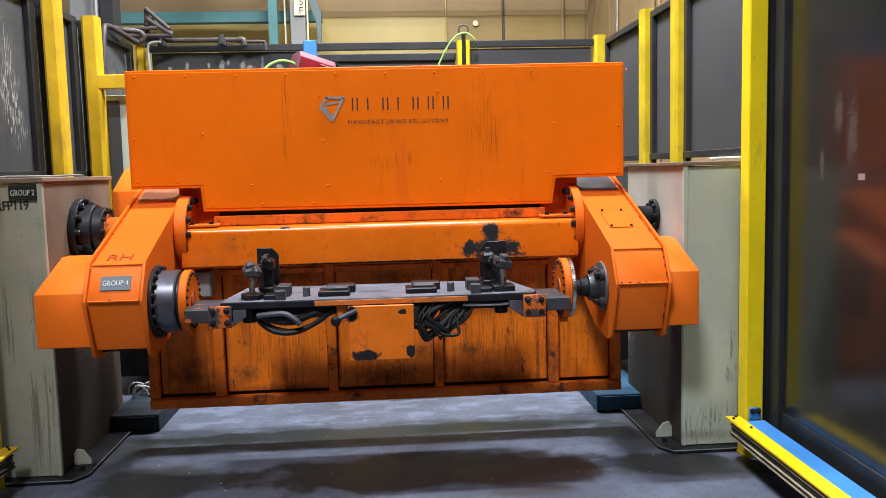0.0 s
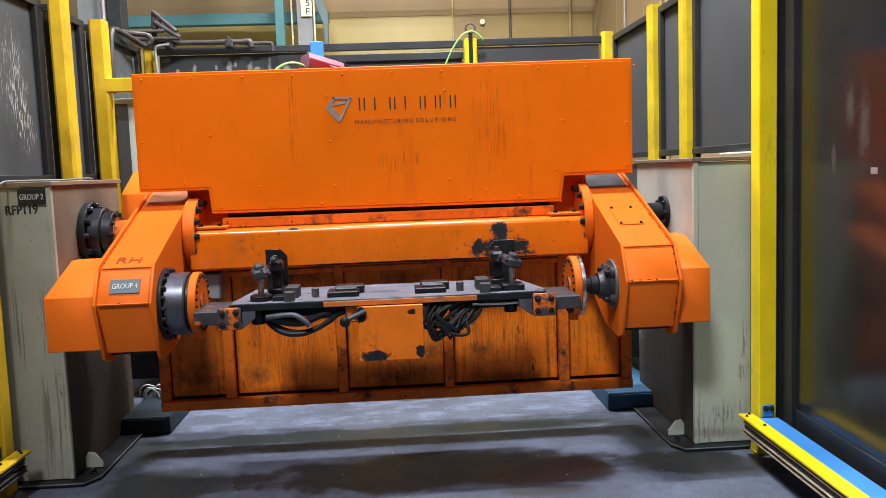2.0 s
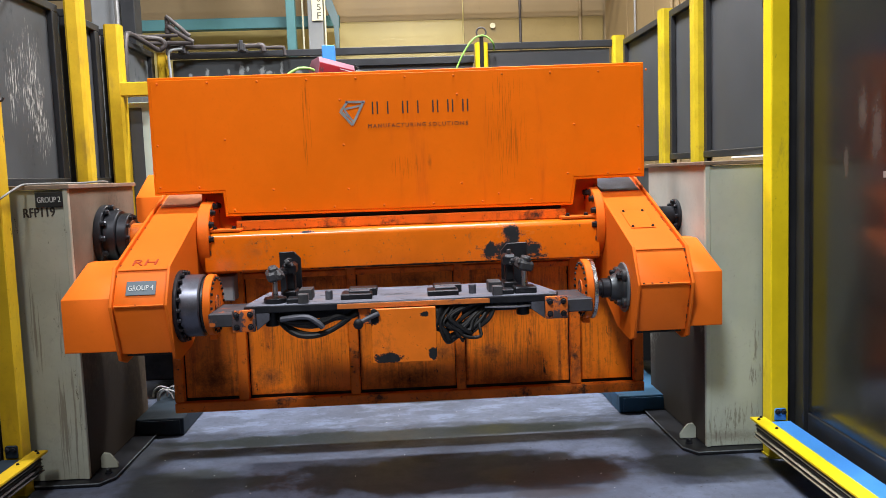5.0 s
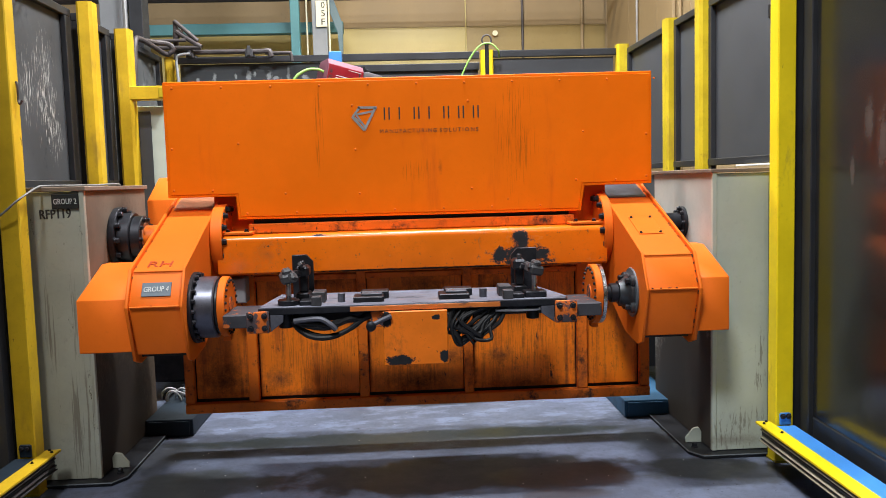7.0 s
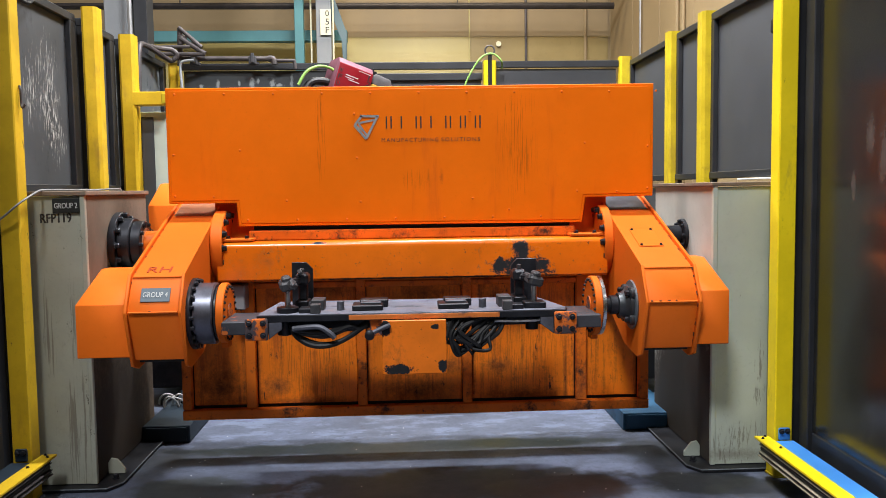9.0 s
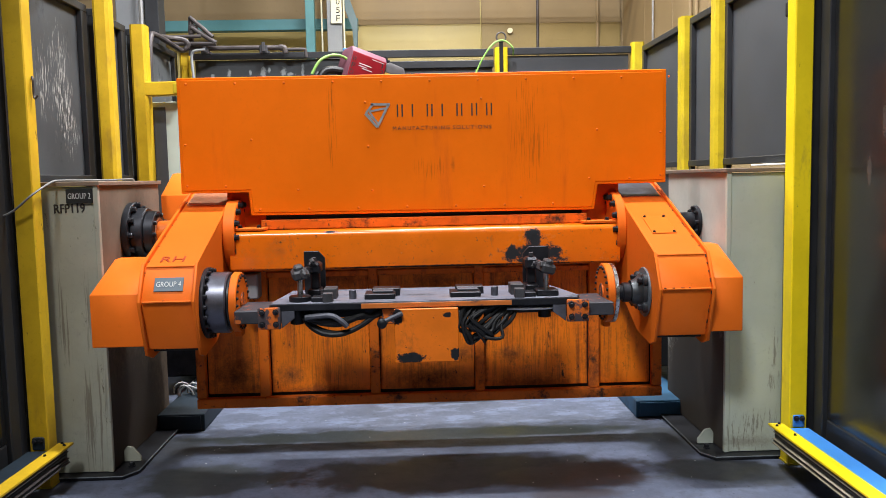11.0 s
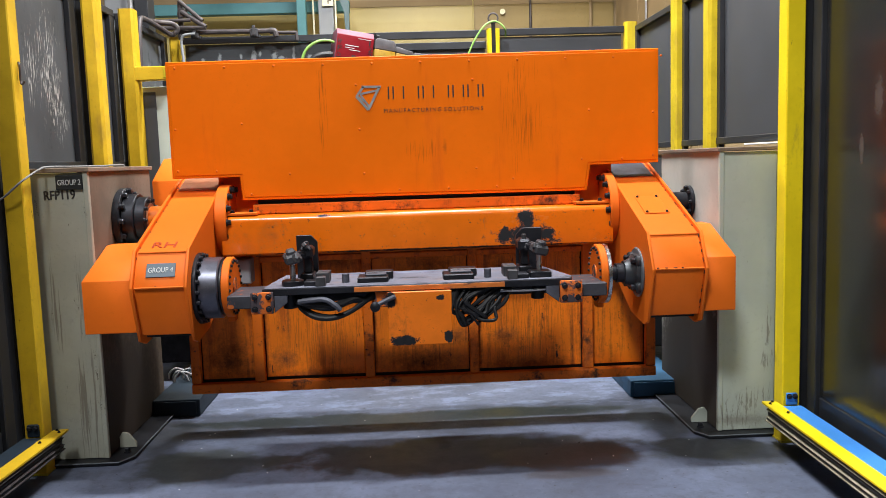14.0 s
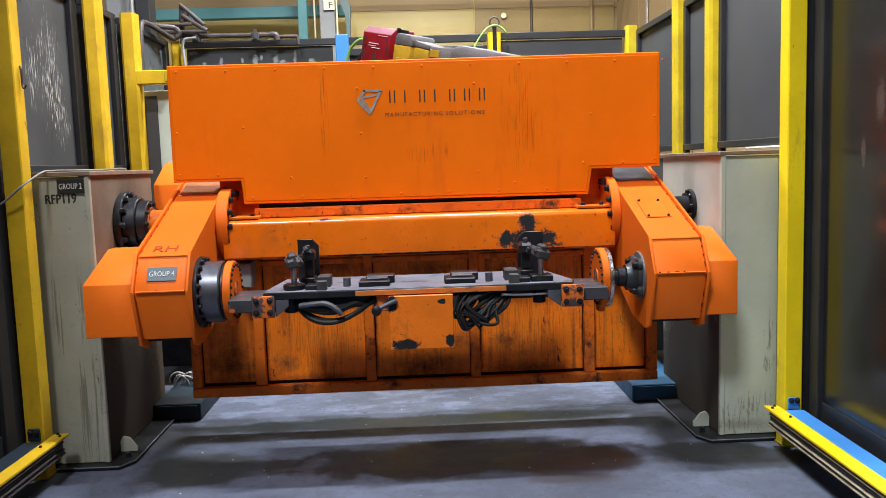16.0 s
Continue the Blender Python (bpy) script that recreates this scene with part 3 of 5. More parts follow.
    nt.links.new(col, bsdf.inputs["Base Color"])
    bsdf.inputs["Specular IOR Level"].default_value = 0.28
    nt.links.new(rg, bsdf.inputs["Roughness"])
    bp = nt.nodes.new("ShaderNodeBump")
    bp.inputs["Strength"].default_value, bp.inputs["Distance"].default_value = 0.25, 0.003
    nt.links.new(math_node(nt, "ADD", mid, math_node(nt, "MULTIPLY", grit, 0.4)), bp.inputs["Height"])
    nt.links.new(bp.outputs[0], bsdf.inputs["Normal"])
    return m


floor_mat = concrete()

# ---- shared small meshes ----
def shared(name, bm, material):
    me = mesh_of(name, bm)
    smooth(me)
    me.materials.append(material)
    return me


def bolt_bm(r, h):
    bm = lathe([(0.0, r), (h * 0.85, r), (h, r * 0.8)], (0, 0, 0), "z", 6)
    add(bm, lathe([(0.0, r * 1.35), (h * 0.18, r * 1.35), (h * 0.2, r * 1.2)], (0, 0, 0), "z", 12))
    return bm


BOLT = shared("bolt", bolt_bm(0.010, 0.014), steel_black)
BOLT_BIG = shared("bolt_big", bolt_bm(0.014, 0.022), steel_black)
BOLT_SMALL = shared("bolt_small", bolt_bm(0.006, 0.008), steel_black)
RIVET = shared("rivet", lathe([(0.0, 0.006), (0.0025, 0.0055), (0.004, 0.003)], (0, 0, 0), "z", 10), orange)
TO_X = pose(0, 0, 0, 0, 90, 0)
TO_MX = pose(0, 0, 0, 0, -90, 0)
TO_FRONT = pose(0, 0, 0, 90, 0, 0)


def ring_of(me, name, parent, x, cy, cz, r, n, turn, start=0.0):
    for k in range(n):
        a = start + 2 * math.pi * k / n
        piece(name, me, parent, Matrix.Translation((x, cy + r * math.cos(a), cz + r * math.sin(a))) @ turn)


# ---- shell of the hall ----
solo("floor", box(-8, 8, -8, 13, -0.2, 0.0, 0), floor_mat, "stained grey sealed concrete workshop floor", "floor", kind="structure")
solo("ceiling", box(-8, 8, -8, 13, 12.0, 12.2, 0), ceiling_mat, "dark metal deck ceiling of the hall", "ceiling", kind="structure")
solo("wall_left", box(-8.2, -8, -8, 13, 0, 12, 0), tan_dark, "plain brown hall side wall", "wall", kind="structure")
solo("wall_behind", box(-8, 8, -8.2, -8, 0, 12, 0), tan_dark, "plain brown hall end wall", "wall", kind="structure")
wall_right = thing("wall_right", (3.2, 9, 0), "brown boarded wall beside the cell", "wall", kind="structure")
part("board_backing", box(3.14, 3.3, 5.0, 11.9, 0, 12, 0), tan_dark, wall_right)
for k in range(6):
    part("wall_board", box(3.11, 3.135, 5.02 + 1.15 * k, 5.02 + 1.15 * k + 1.135, 0.02, 11.9, 0.003), tan_dark, wall_right)
part("conduit", tube([(3.08, 10.3, 0), (3.08, 10.3, 6.5)], 0.015, 8, 1), pipe_light, wall_right)
part("conduit", tube([(3.08, 8.9, 0), (3.08, 8.9, 6.5)], 0.02, 8, 1), tan_dark, wall_right)
part("conduit", tube([(3.08, 8.7, 0), (3.08, 8.7, 6.5)], 0.02, 8, 1), tan_dark, wall_right)
wall_back = thing("wall_back", (0, 12, 0), "tan metal sheet wall at the back of the hall", "wall", kind="structure")
part("backing", box(-8, 8, 12.03, 12.2, 0, 12, 0), tan_dark, wall_back)
for k in range(12):
    x0 = -6.30 + 2.44 * k
    if x0 > 3.2:
        break
    for z0, z1, wm in ((0.02, 3.66, tan_wall if x0 < 0.9 else tan_bronze), (3.663, 6.9, tan_dark)):
        part("wall_sheet", box(x0, min(x0 + 2.437, 3.1), 12.0, 12.028, z0, z1, 0.001), wm, wall_back)
part("wall_conduit", tube([(1.02, 11.97, 0), (1.02, 11.97, 6.5)], 0.012, 8, 1), tan_wall, wall_back)
part("wall_conduit", tube([(1.86, 11.97, 0), (1.86, 11.97, 6.5)], 0.02, 8, 1), pipe_dark, wall_back)
part("wall_conduit", tube([(2.75, 11.97, 0), (2.75, 11.97, 6.5)], 0.025, 8, 1), tan_dark, wall_back)
part("wall_socket", lathe([(0, 0.04), (0.04, 0.035)], (1.45, 11.95, 3.55), "y", 16), cream, wall_back)

solo("teal_pole", box(-1.42, -1.30, 11.0, 11.12, 0, 12, 0.006), teal, "slim teal painted steel pole in the hall", "pole")
hall_column = thing("hall_column", (-1.0, 11.1, 0), "grey steel hall column with teal diagonal brace", "column")
part("shaft", box(-1.13, -0.93, 11.0, 11.2, 0, 12, 0.005), grey_steel, hall_column)
part("brace", prism([(-0.93, 4.0), (-0.88, 4.0), (-0.725, 3.55), (-0.735, 3.10), (-0.78, 3.10), (-0.80, 3.45), (-0.93, 3.80)], "y", 11.06, 11.14, 0.004), brace_paint, hall_column, "grey-teal diagonal brace")
plate = part("bay_sign", box(-1.07, -0.925, 10.96, 10.975, 3.50, 3.84, 0.002), cream, hall_column, "cream bay marker with dark characters")
for ch, z in (("0", 3.745), ("5", 3.635), ("F", 3.525)):
    part("character", writing(ch, 0.05, 0.08, Matrix.Translation((-1.0, 10.958, z))), ink, plate)
part("conduit", tube([(-0.90, 10.98, 0), (-0.90, 10.98, 6.5)], 0.012, 8, 1), cream, hall_column)
solo("teal_beam", box(-7.9, -0.75, 11.5, 11.65, 3.52, 3.67, 0.006), teal, "long teal painted steel beam across the hall", "beam")
for y, z, r in ((11.3, 3.97, 0.045), (10.9, 4.12, 0.03)):
    solo("sprinkler_pipe", tube([(-7.9, y, z), (3.0, y, z - 0.02)], r, 12, 1), pipe_dark, "long horizontal overhead pipe in the hall", "pipe", group="overhead pipes")
for x in (-3.0, 0.8):
    solo("pipe_hanger", tube([(x, 11.3, 3.97), (x, 11.3, 12.0)], 0.01, 6, 1), pipe_dark, "thin steel rod holding an overhead pipe", "hanger", group="pipe hangers")
    solo("pipe_hanger", tube([(x + 0.4, 10.9, 4.11), (x + 0.4, 10.9, 12.0)], 0.01, 6, 1), pipe_dark, "thin steel rod holding an overhead pipe", "hanger", group="pipe hangers")
solo("hanging_cable", tube([(-1.22, 11.2, 0), (-1.22, 11.2, 11.9)], 0.012, 8, 1), cream, "thin pale conduit between hall columns", "conduit")
solo("steel_duct", box(-2.72, -2.46, 7.6, 7.9, 0, 12, 0.01), grey_steel, "grey painted square steel hall column", "column")
solo("steel_stanchion", box(-2.42, -2.30, 7.5, 7.7, 0, 12, 0.004), frame_black, "dark steel hall stanchion", "column")
solo("stanchion_conduit", tube([(-2.44, 7.46, 0), (-2.44, 7.46, 11.9)], 0.02, 8, 1), pipe_light, "grey conduit along the stanchion", "conduit")


# ---- safety fence ----
def post_bm(x0, x1, y0, y1, z1, cham=0.018):
    pts = [(x0 + cham, y0), (x1 - cham, y0), (x1, y0 + cham), (x1, y1 - cham), (x1 - cham, y1), (x0 + cham, y1), (x0, y1 - cham), (x0, y0 + cham)]
    return prism(pts, "z", 0.0, z1)


FTOP = 2.56
fence_r = thing("fence", (2.1, 5.6, 0), "grey sheet panel fence on yellow steel posts", "fence", group="cell fences")
for y, w in ((5.33, 0.12), (6.02, 0.115)):
    part("post", post_bm(2.03, 2.03 + w, y, y + w, FTOP + 0.02), yellow_worn, fence_r, "worn yellow box post")
part("corner_post", post_bm(2.0, 2.11, 7.28, 7.39, FTOP + 0.04), yellow_worn, fence_r, "worn yellow box post")
for y0, y1, mat_ in ((3.88, 5.33, panel_grey), (5.46, 6.02, panel_grey), (6.15, 7.28, panel_grey)):
    part("sheet", box(2.12, 2.126, y0, y1, 1.50, FTOP - 0.02, 0), mat_, fence_r)
    part("top_rail", box(2.085, 2.135, y0, y1, FTOP - 0.05, FTOP, 0.004), frame_black, fence_r, "dark angle rail")
    part("bottom_rail", box(2.08, 2.135, y0, y1, 1.455, 1.50, 0.004), frame_black, fence_r, "dark angle rail")
    part("lower_sheet", box(2.12, 2.126, y0, y1, 0.05, 1.40, 0), mat_, fence_r)
    for ya, yb in ((y0, y0 + 0.05), (y1 - 0.05, y1)):
        part("stile", box(2.085, 2.119, ya, yb, 0.05, FTOP - 0.05, 0.003), frame_black, fence_r, "dark angle stile")
part("ledge", box(2.03, 2.08, 3.95, 4.75, 1.44, 1.45, 0.002), white_paint, fence_r, "pale strip under the sheet")

fence_l = thing("fence", (-2.1, 5.6, 0), "scraped grey sheet panel fence on worn yellow posts", "fence", group="cell fences")
for y, w in ((5.29, 0.100), (6.0, 0.112)):
    part("post", post_bm(-1.950 - w, -1.950, y, y + 0.12, FTOP + (0.05 if y < 5.5 else 0.01)), yellow_gold, fence_l, "worn yellow box post")
part("corner_post", post_bm(-2.07, -1.97, 7.28, 7.38, FTOP), yellow_gold, fence_l, "worn yellow box post")
for y0, y1, mat_ in ((3.95, 5.30, panel_scraped), (5.40, 6.0, panel_grey), (6.12, 7.28, panel_chalked)):
    part("sheet", box(-2.126, -2.12, y0, y1, 1.47, FTOP - 0.02, 0), mat_, fence_l)
    part("top_rail", box(-2.135, -2.085, y0, y1, FTOP - 0.05, FTOP, 0.004), frame_black, fence_l, "dark angle rail")
    part("bottom_rail", box(-2.135, -2.08, y0, y1, 1.425, 1.47, 0.004), frame_black, fence_l, "dark angle rail")
    part("lower_sheet", box(-2.126, -2.12, y0, y1, 0.05, 1.38, 0), mat_, fence_l)
    for ya, yb in ((y0, y0 + 0.05), (y1 - 0.09, y1)):
        part("stile", box(-2.119, -2.085, ya, yb, 0.05, FTOP - 0.05, 0.003), frame_black, fence_l, "dark angle stile")

fence_b = thing("fence", (0, 7.35, 0), "dark grey sheet fence across the back of the cell", "fence", group="cell fences")
part("sheet", box(-1.95, -0.65, 7.36, 7.366, 0.05, 2.50, 0), panel_marked, fence_b, "chalk-marked dark sheet")
part("sheet", box(-0.62, 0.73, 7.36, 7.366, 0.05, 2.42, 0), panel_grey, fence_b)
part("sheet", box(0.86, 1.98, 7.36, 7.366, 0.05, 2.50, 0), panel_grey, fence_b)
part("top_rail", box(-1.97, -0.60, 7.33, 7.38, 2.505, 2.562, 0.004), frame_black, fence_b, "dark angle rail")
part("top_rail", box(-0.60, 0.74, 7.33, 7.38, 2.50, 2.565, 0.004), frame_black, fence_b, "dark angle rail")
part("mid_rail", box(-0.60, 0.74, 7.33, 7.38, 2.40, 2.465, 0.004), frame_black, fence_b, "dark angle rail")
part("top_rail", box(0.86, 2.0, 7.33, 7.38, 2.51, 2.57, 0.004), frame_black, fence_b, "dark angle rail")
mid_post = part("post", post_bm(0.745, 0.855, 7.22, 7.33, 2.56, 0.012), yellow, fence_b, "yellow box post with black strip")
part("black_strip", box(0.78, 0.815, 7.205, 7.22, 2.25, 2.61, 0.004), black_paint, mid_post)
bm = tube([(0.7975 + 0.042 * math.cos(a), 7.212, 2.645 + 0.042 * math.sin(a)) for a in [2 * math.pi * k / 20 for k in range(21)]], 0.008, 8, 1)
part("lifting_ring", bm, pipe_dark, mid_post)
solo("blue_post", box(-0.60, -0.49, 7.08, 7.19, 0, 2.55, 0.006), blue, "blue box post before the back fence", "post")
solo("green_hose", tube([(0.48, 7.19, 2.10), (0.54, 7.19, 2.27), (0.63, 7.19, 2.46), (0.72, 7.19, 2.58), (0.80, 7.195, 2.615), (0.86, 7.19, 2.59), (0.90, 7.19, 2.54), (0.915, 7.3, 2.50)], 0.008), hose_green, "bright green hose looped over the yellow post", "hose")

solo("cable_loop", tube([(-2.1, 4.35, 2.62), (-2.08, 4.45, 2.50), (-2.06, 4.58, 2.47), (-2.07, 4.68, 2.53), (-2.1, 4.70, 2.60)], 0.012), rubber, "dark cable looped over the fence top", "cable")

# pipes above the back left corner
rack = thing("pipe_rack", (-1.6, 7.3, 2.5), "dark bent steel pipes clamped on the fence top", "pipe rack")
part("pipe", tube([(-1.96, 7.25, 2.594), (-1.16, 7.25, 2.590), (-1.133, 7.25, 2.588), (-1.126, 7.25, 2.535)], 0.021, 10, 1), pipe_dark, rack)
part("elbow", tube([(-1.175, 7.25, 2.590), (-1.135, 7.25, 2.588), (-1.124, 7.25, 2.560), (-1.12, 7.25, 2.540)], 0.028, 10, 2), pipe_dark, rack)
part("pipe", tube([(-1.12, 7.25, 2.572), (-0.965, 7.25, 2.572), (-0.945, 7.25, 2.560), (-0.940, 7.25, 2.50)], 0.015, 10, 2), pipe_dark, rack)
part("riser", tube([(-1.951, 7.25, 2.53), (-1.945, 7.25, 2.70), (-1.940, 7.25, 2.86)], 0.024, 10, 1), pipe_dark, rack)
part("elbow", tube([(-1.935, 7.25, 2.72), (-1.935, 7.245, 2.775), (-1.90, 7.24, 2.755)], 0.034, 10, 2), pipe_dark, rack)
part("strut", tube([(-1.943, 7.22, 2.859), (-1.744, 7.20, 2.681)], 0.018, 10, 1), pipe_dark, rack)
part("strut", tube([(-1.929, 7.22, 2.768), (-1.718, 7.20, 2.627)], 0.022, 10, 1), pipe_dark, rack)
part("pipe", tube([(-2.095, 7.20, 2.627), (-1.718, 7.20, 2.624)], 0.018, 10, 1), pipe_dark, rack)
part("pipe", tube([(-2.18, 7.20, 2.684), (-1.846, 7.20, 2.690)], 0.016, 10, 1), pipe_dark, rack)
part("loop_pipe", tube([(-2.085, 6.516, 2.10), (-2.085, 6.53, 2.40), (-2.085, 6.567, 2.569), (-2.08, 6.645, 2.613), (-2.04, 6.85, 2.59), (-1.995, 7.08, 2.555), (-1.953, 7.1, 2.571), (-1.936, 7.1, 2.608), (-1.977, 7.08, 2.642), (-2.06, 6.98, 2.640), (-2.10, 6.80, 2.625)], 0.022, 10, 5), pipe_dark, rack)
part("drop_conduit", tube([(-1.925, 7.2, 2.10), (-1.929, 7.2, 2.344), (-1.938, 7.2, 2.504), (-1.92, 7.2, 2.557), (-1.875, 7.2, 2.570), (-1.816, 7.2, 2.573)], 0.012, 8, 4), grey_steel, rack)
for x in (-1.825, -1.312):
    part("clamp", add(box(x - 0.035, x + 0.035, 7.22, 7.28, 2.535, 2.612, 0.008), add(box(x - 0.012, x + 0.018, 7.20, 7.22, 2.55, 2.635, 0.004), box(x + 0.036, x + 0.055, 7.235, 7.265, 2.535, 2.56, 0.004))), steel_mid, rack)

enclosure = thing("equipment_cabinet", (-1.88, 6.3, 0), "tall pale grey cabinet behind the machine", "cabinet")
part("body", box(-1.97, -1.60, 6.12, 6.6, 0, 2.02, 0.006), column_grey, enclosure)
part("side_panel", box(-1.95, -1.86, 6.11, 6.118, 0.05, 1.98, 0.002), panel_grey, enclosure)
arm_rail = thing("barrier_arm", (-1.88, 6.06, 2.03), "short yellow box beam on the fence post", "beam")
part("beam", box(-1.97, -1.72, 6.0, 6.09, 2.055, 2.155, 0.006), yellow_gold, arm_rail)
part("bracket", box(-1.76, -1.72, 5.994, 6.0, 2.07, 2.14, 0.002), yellow_worn, arm_rail)


# ---- gate posts, floor rails and dark screens ----
def gate(s):
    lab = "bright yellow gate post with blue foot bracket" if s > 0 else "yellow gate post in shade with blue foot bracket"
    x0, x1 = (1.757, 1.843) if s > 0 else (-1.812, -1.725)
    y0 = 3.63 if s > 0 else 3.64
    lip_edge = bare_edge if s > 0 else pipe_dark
    # left side's shade is put into its darker post, cap and runner paint
    rail_blue = blue if s > 0 else blue_shaded
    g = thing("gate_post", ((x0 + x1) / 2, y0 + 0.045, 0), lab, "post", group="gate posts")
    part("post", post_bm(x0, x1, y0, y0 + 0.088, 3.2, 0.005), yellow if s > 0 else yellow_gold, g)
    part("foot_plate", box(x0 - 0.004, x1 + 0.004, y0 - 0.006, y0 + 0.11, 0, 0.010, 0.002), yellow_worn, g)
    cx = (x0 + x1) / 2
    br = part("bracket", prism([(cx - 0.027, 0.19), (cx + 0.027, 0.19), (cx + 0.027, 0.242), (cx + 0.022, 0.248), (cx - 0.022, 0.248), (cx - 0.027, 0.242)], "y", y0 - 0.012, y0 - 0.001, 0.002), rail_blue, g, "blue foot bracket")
    for dx in (-0.014, 0.014):
        piece("bolt", BOLT, br, Matrix.Translation((cx + dx, y0 - 0.012, 0.232)) @ TO_FRONT)

    def xr(a, b):
        return sorted((a * s, b * s))
    # rail and screen run 1.3 degrees off the machine's square
    off = 1.672 if s > 0 else 1.638
    r = thing("floor_rail", (off * s, 3.66, 0), "yellow capped black floor rail with blue runner", "rail", group="floor rails")
    yn, yf = -3.0, 3.665 if s > 0 else 3.70
    a, b = xr(off, off + 0.068)
    tip = (a, b) if s > 0 else (b, a)
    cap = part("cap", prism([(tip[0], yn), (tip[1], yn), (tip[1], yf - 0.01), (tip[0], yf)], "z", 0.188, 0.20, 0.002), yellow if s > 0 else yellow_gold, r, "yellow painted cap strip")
    for dx, y in ((0.022, yf - 0.05), (0.045, yf - 0.02), (0.045, yf - 0.19), (0.034, 2.1)):
        piece("screw", BOLT_SMALL, cap, Matrix.Translation(((off + dx) * s, y, 0.2)))
    part("channel", box(*xr(off + 0.020, off + 0.066), yn, yf - 0.03, 0.118, 0.187, 0.003), black_paint, r)
    for z, h, d, m in ((0.176, 0.006, 0.010, pipe_dark), (0.170, 0.0045, 0.004, lip_edge), (0.148, 0.012, 0.012, black_paint), (0.137, 0.0045, 0.002, lip_edge), (0.126, 0.006, 0.006, black_paint), (0.117, 0.0055, 0.000, lip_edge)):
        part("lip", box(*xr(off + d, off + 0.021), yn, yf - 0.045, z, z + h, 0.0012), m, r)
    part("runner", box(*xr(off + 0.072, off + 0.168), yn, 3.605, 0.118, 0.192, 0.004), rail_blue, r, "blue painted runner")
    for y in (1.6, 0.2, -1.4):
        part("foot", box(*xr(off + 0.03, off + 0.13), y - 0.04, y + 0.04, 0, 0.117, 0.002), yellow_worn, r)
    xs = 1.880 if s > 0 else 1.850
    w = thing("dark_screen", (xs * s, 3.6, 0), "tall dark glossy weld screen in a black frame", "screen", group="dark screens")
    part("sheet", box(*xr(xs + 0.010, xs + 0.018), -3.0, 3.53, 0.255, 3.2, 0), dark_glass, w)
    a, b = xr(xs - 0.012, xs + 0.03)
    part("stile", box(a, b, 3.535, 3.62, 0.0, 3.2, 0.004), frame_black, w)
    part("sill", box(*xr(xs + 0.0075, xs + 0.03), -3.0, 3.533, 0.0, 0.25, 0.004), frame_black, w)
    part("head", box(a, b, -3.0, 3.62, 3.202, 3.27, 0.004), frame_black, w)
    if s > 0:
        part("sticker", box(xs + 0.0085, xs + 0.0095, 2.905, 2.95, 1.335, 1.36, 0), pipe_light, w, "small white sticker")
    jx = xr(1.852, 1.99)
    part("jamb", box(*jx, 3.70, 3.86, 0.0, 3.2, 0.003), frame_black, w)
    for ob in (r, w):
        ob.rotation_euler.z = radians(-1.3)


gate(1)
gate(-1)
solo("latch_hook", tube([(-1.722, 3.70, 1.90), (-1.714, 3.69, 1.88), (-1.714, 3.69, 1.82), (-1.704, 3.68, 1.80), (-1.691, 3.68, 1.815)], 0.005), pipe_dark, "small bent wire hook on the yellow post", "hook")
spot = thing("cell_camera", (2.03, 4.25, 2.2), "small black box camera on a fence bracket", "camera")
part("housing", box(1.99, 2.08, 4.1, 4.25, 2.22, 2.30, 0.008), black_paint, spot)
part("bracket", add(tube([(2.05, 4.2, 2.23), (2.07, 4.2, 2.17), (2.118, 4.2, 2.17)], 0.012, 8, 1), can(2.05, 4.2, 2.15, 2.20, 0.02)), steel_black, spot)

# ---- pedestal columns ----
AX_Y, AX_Z = 4.20, 1.147


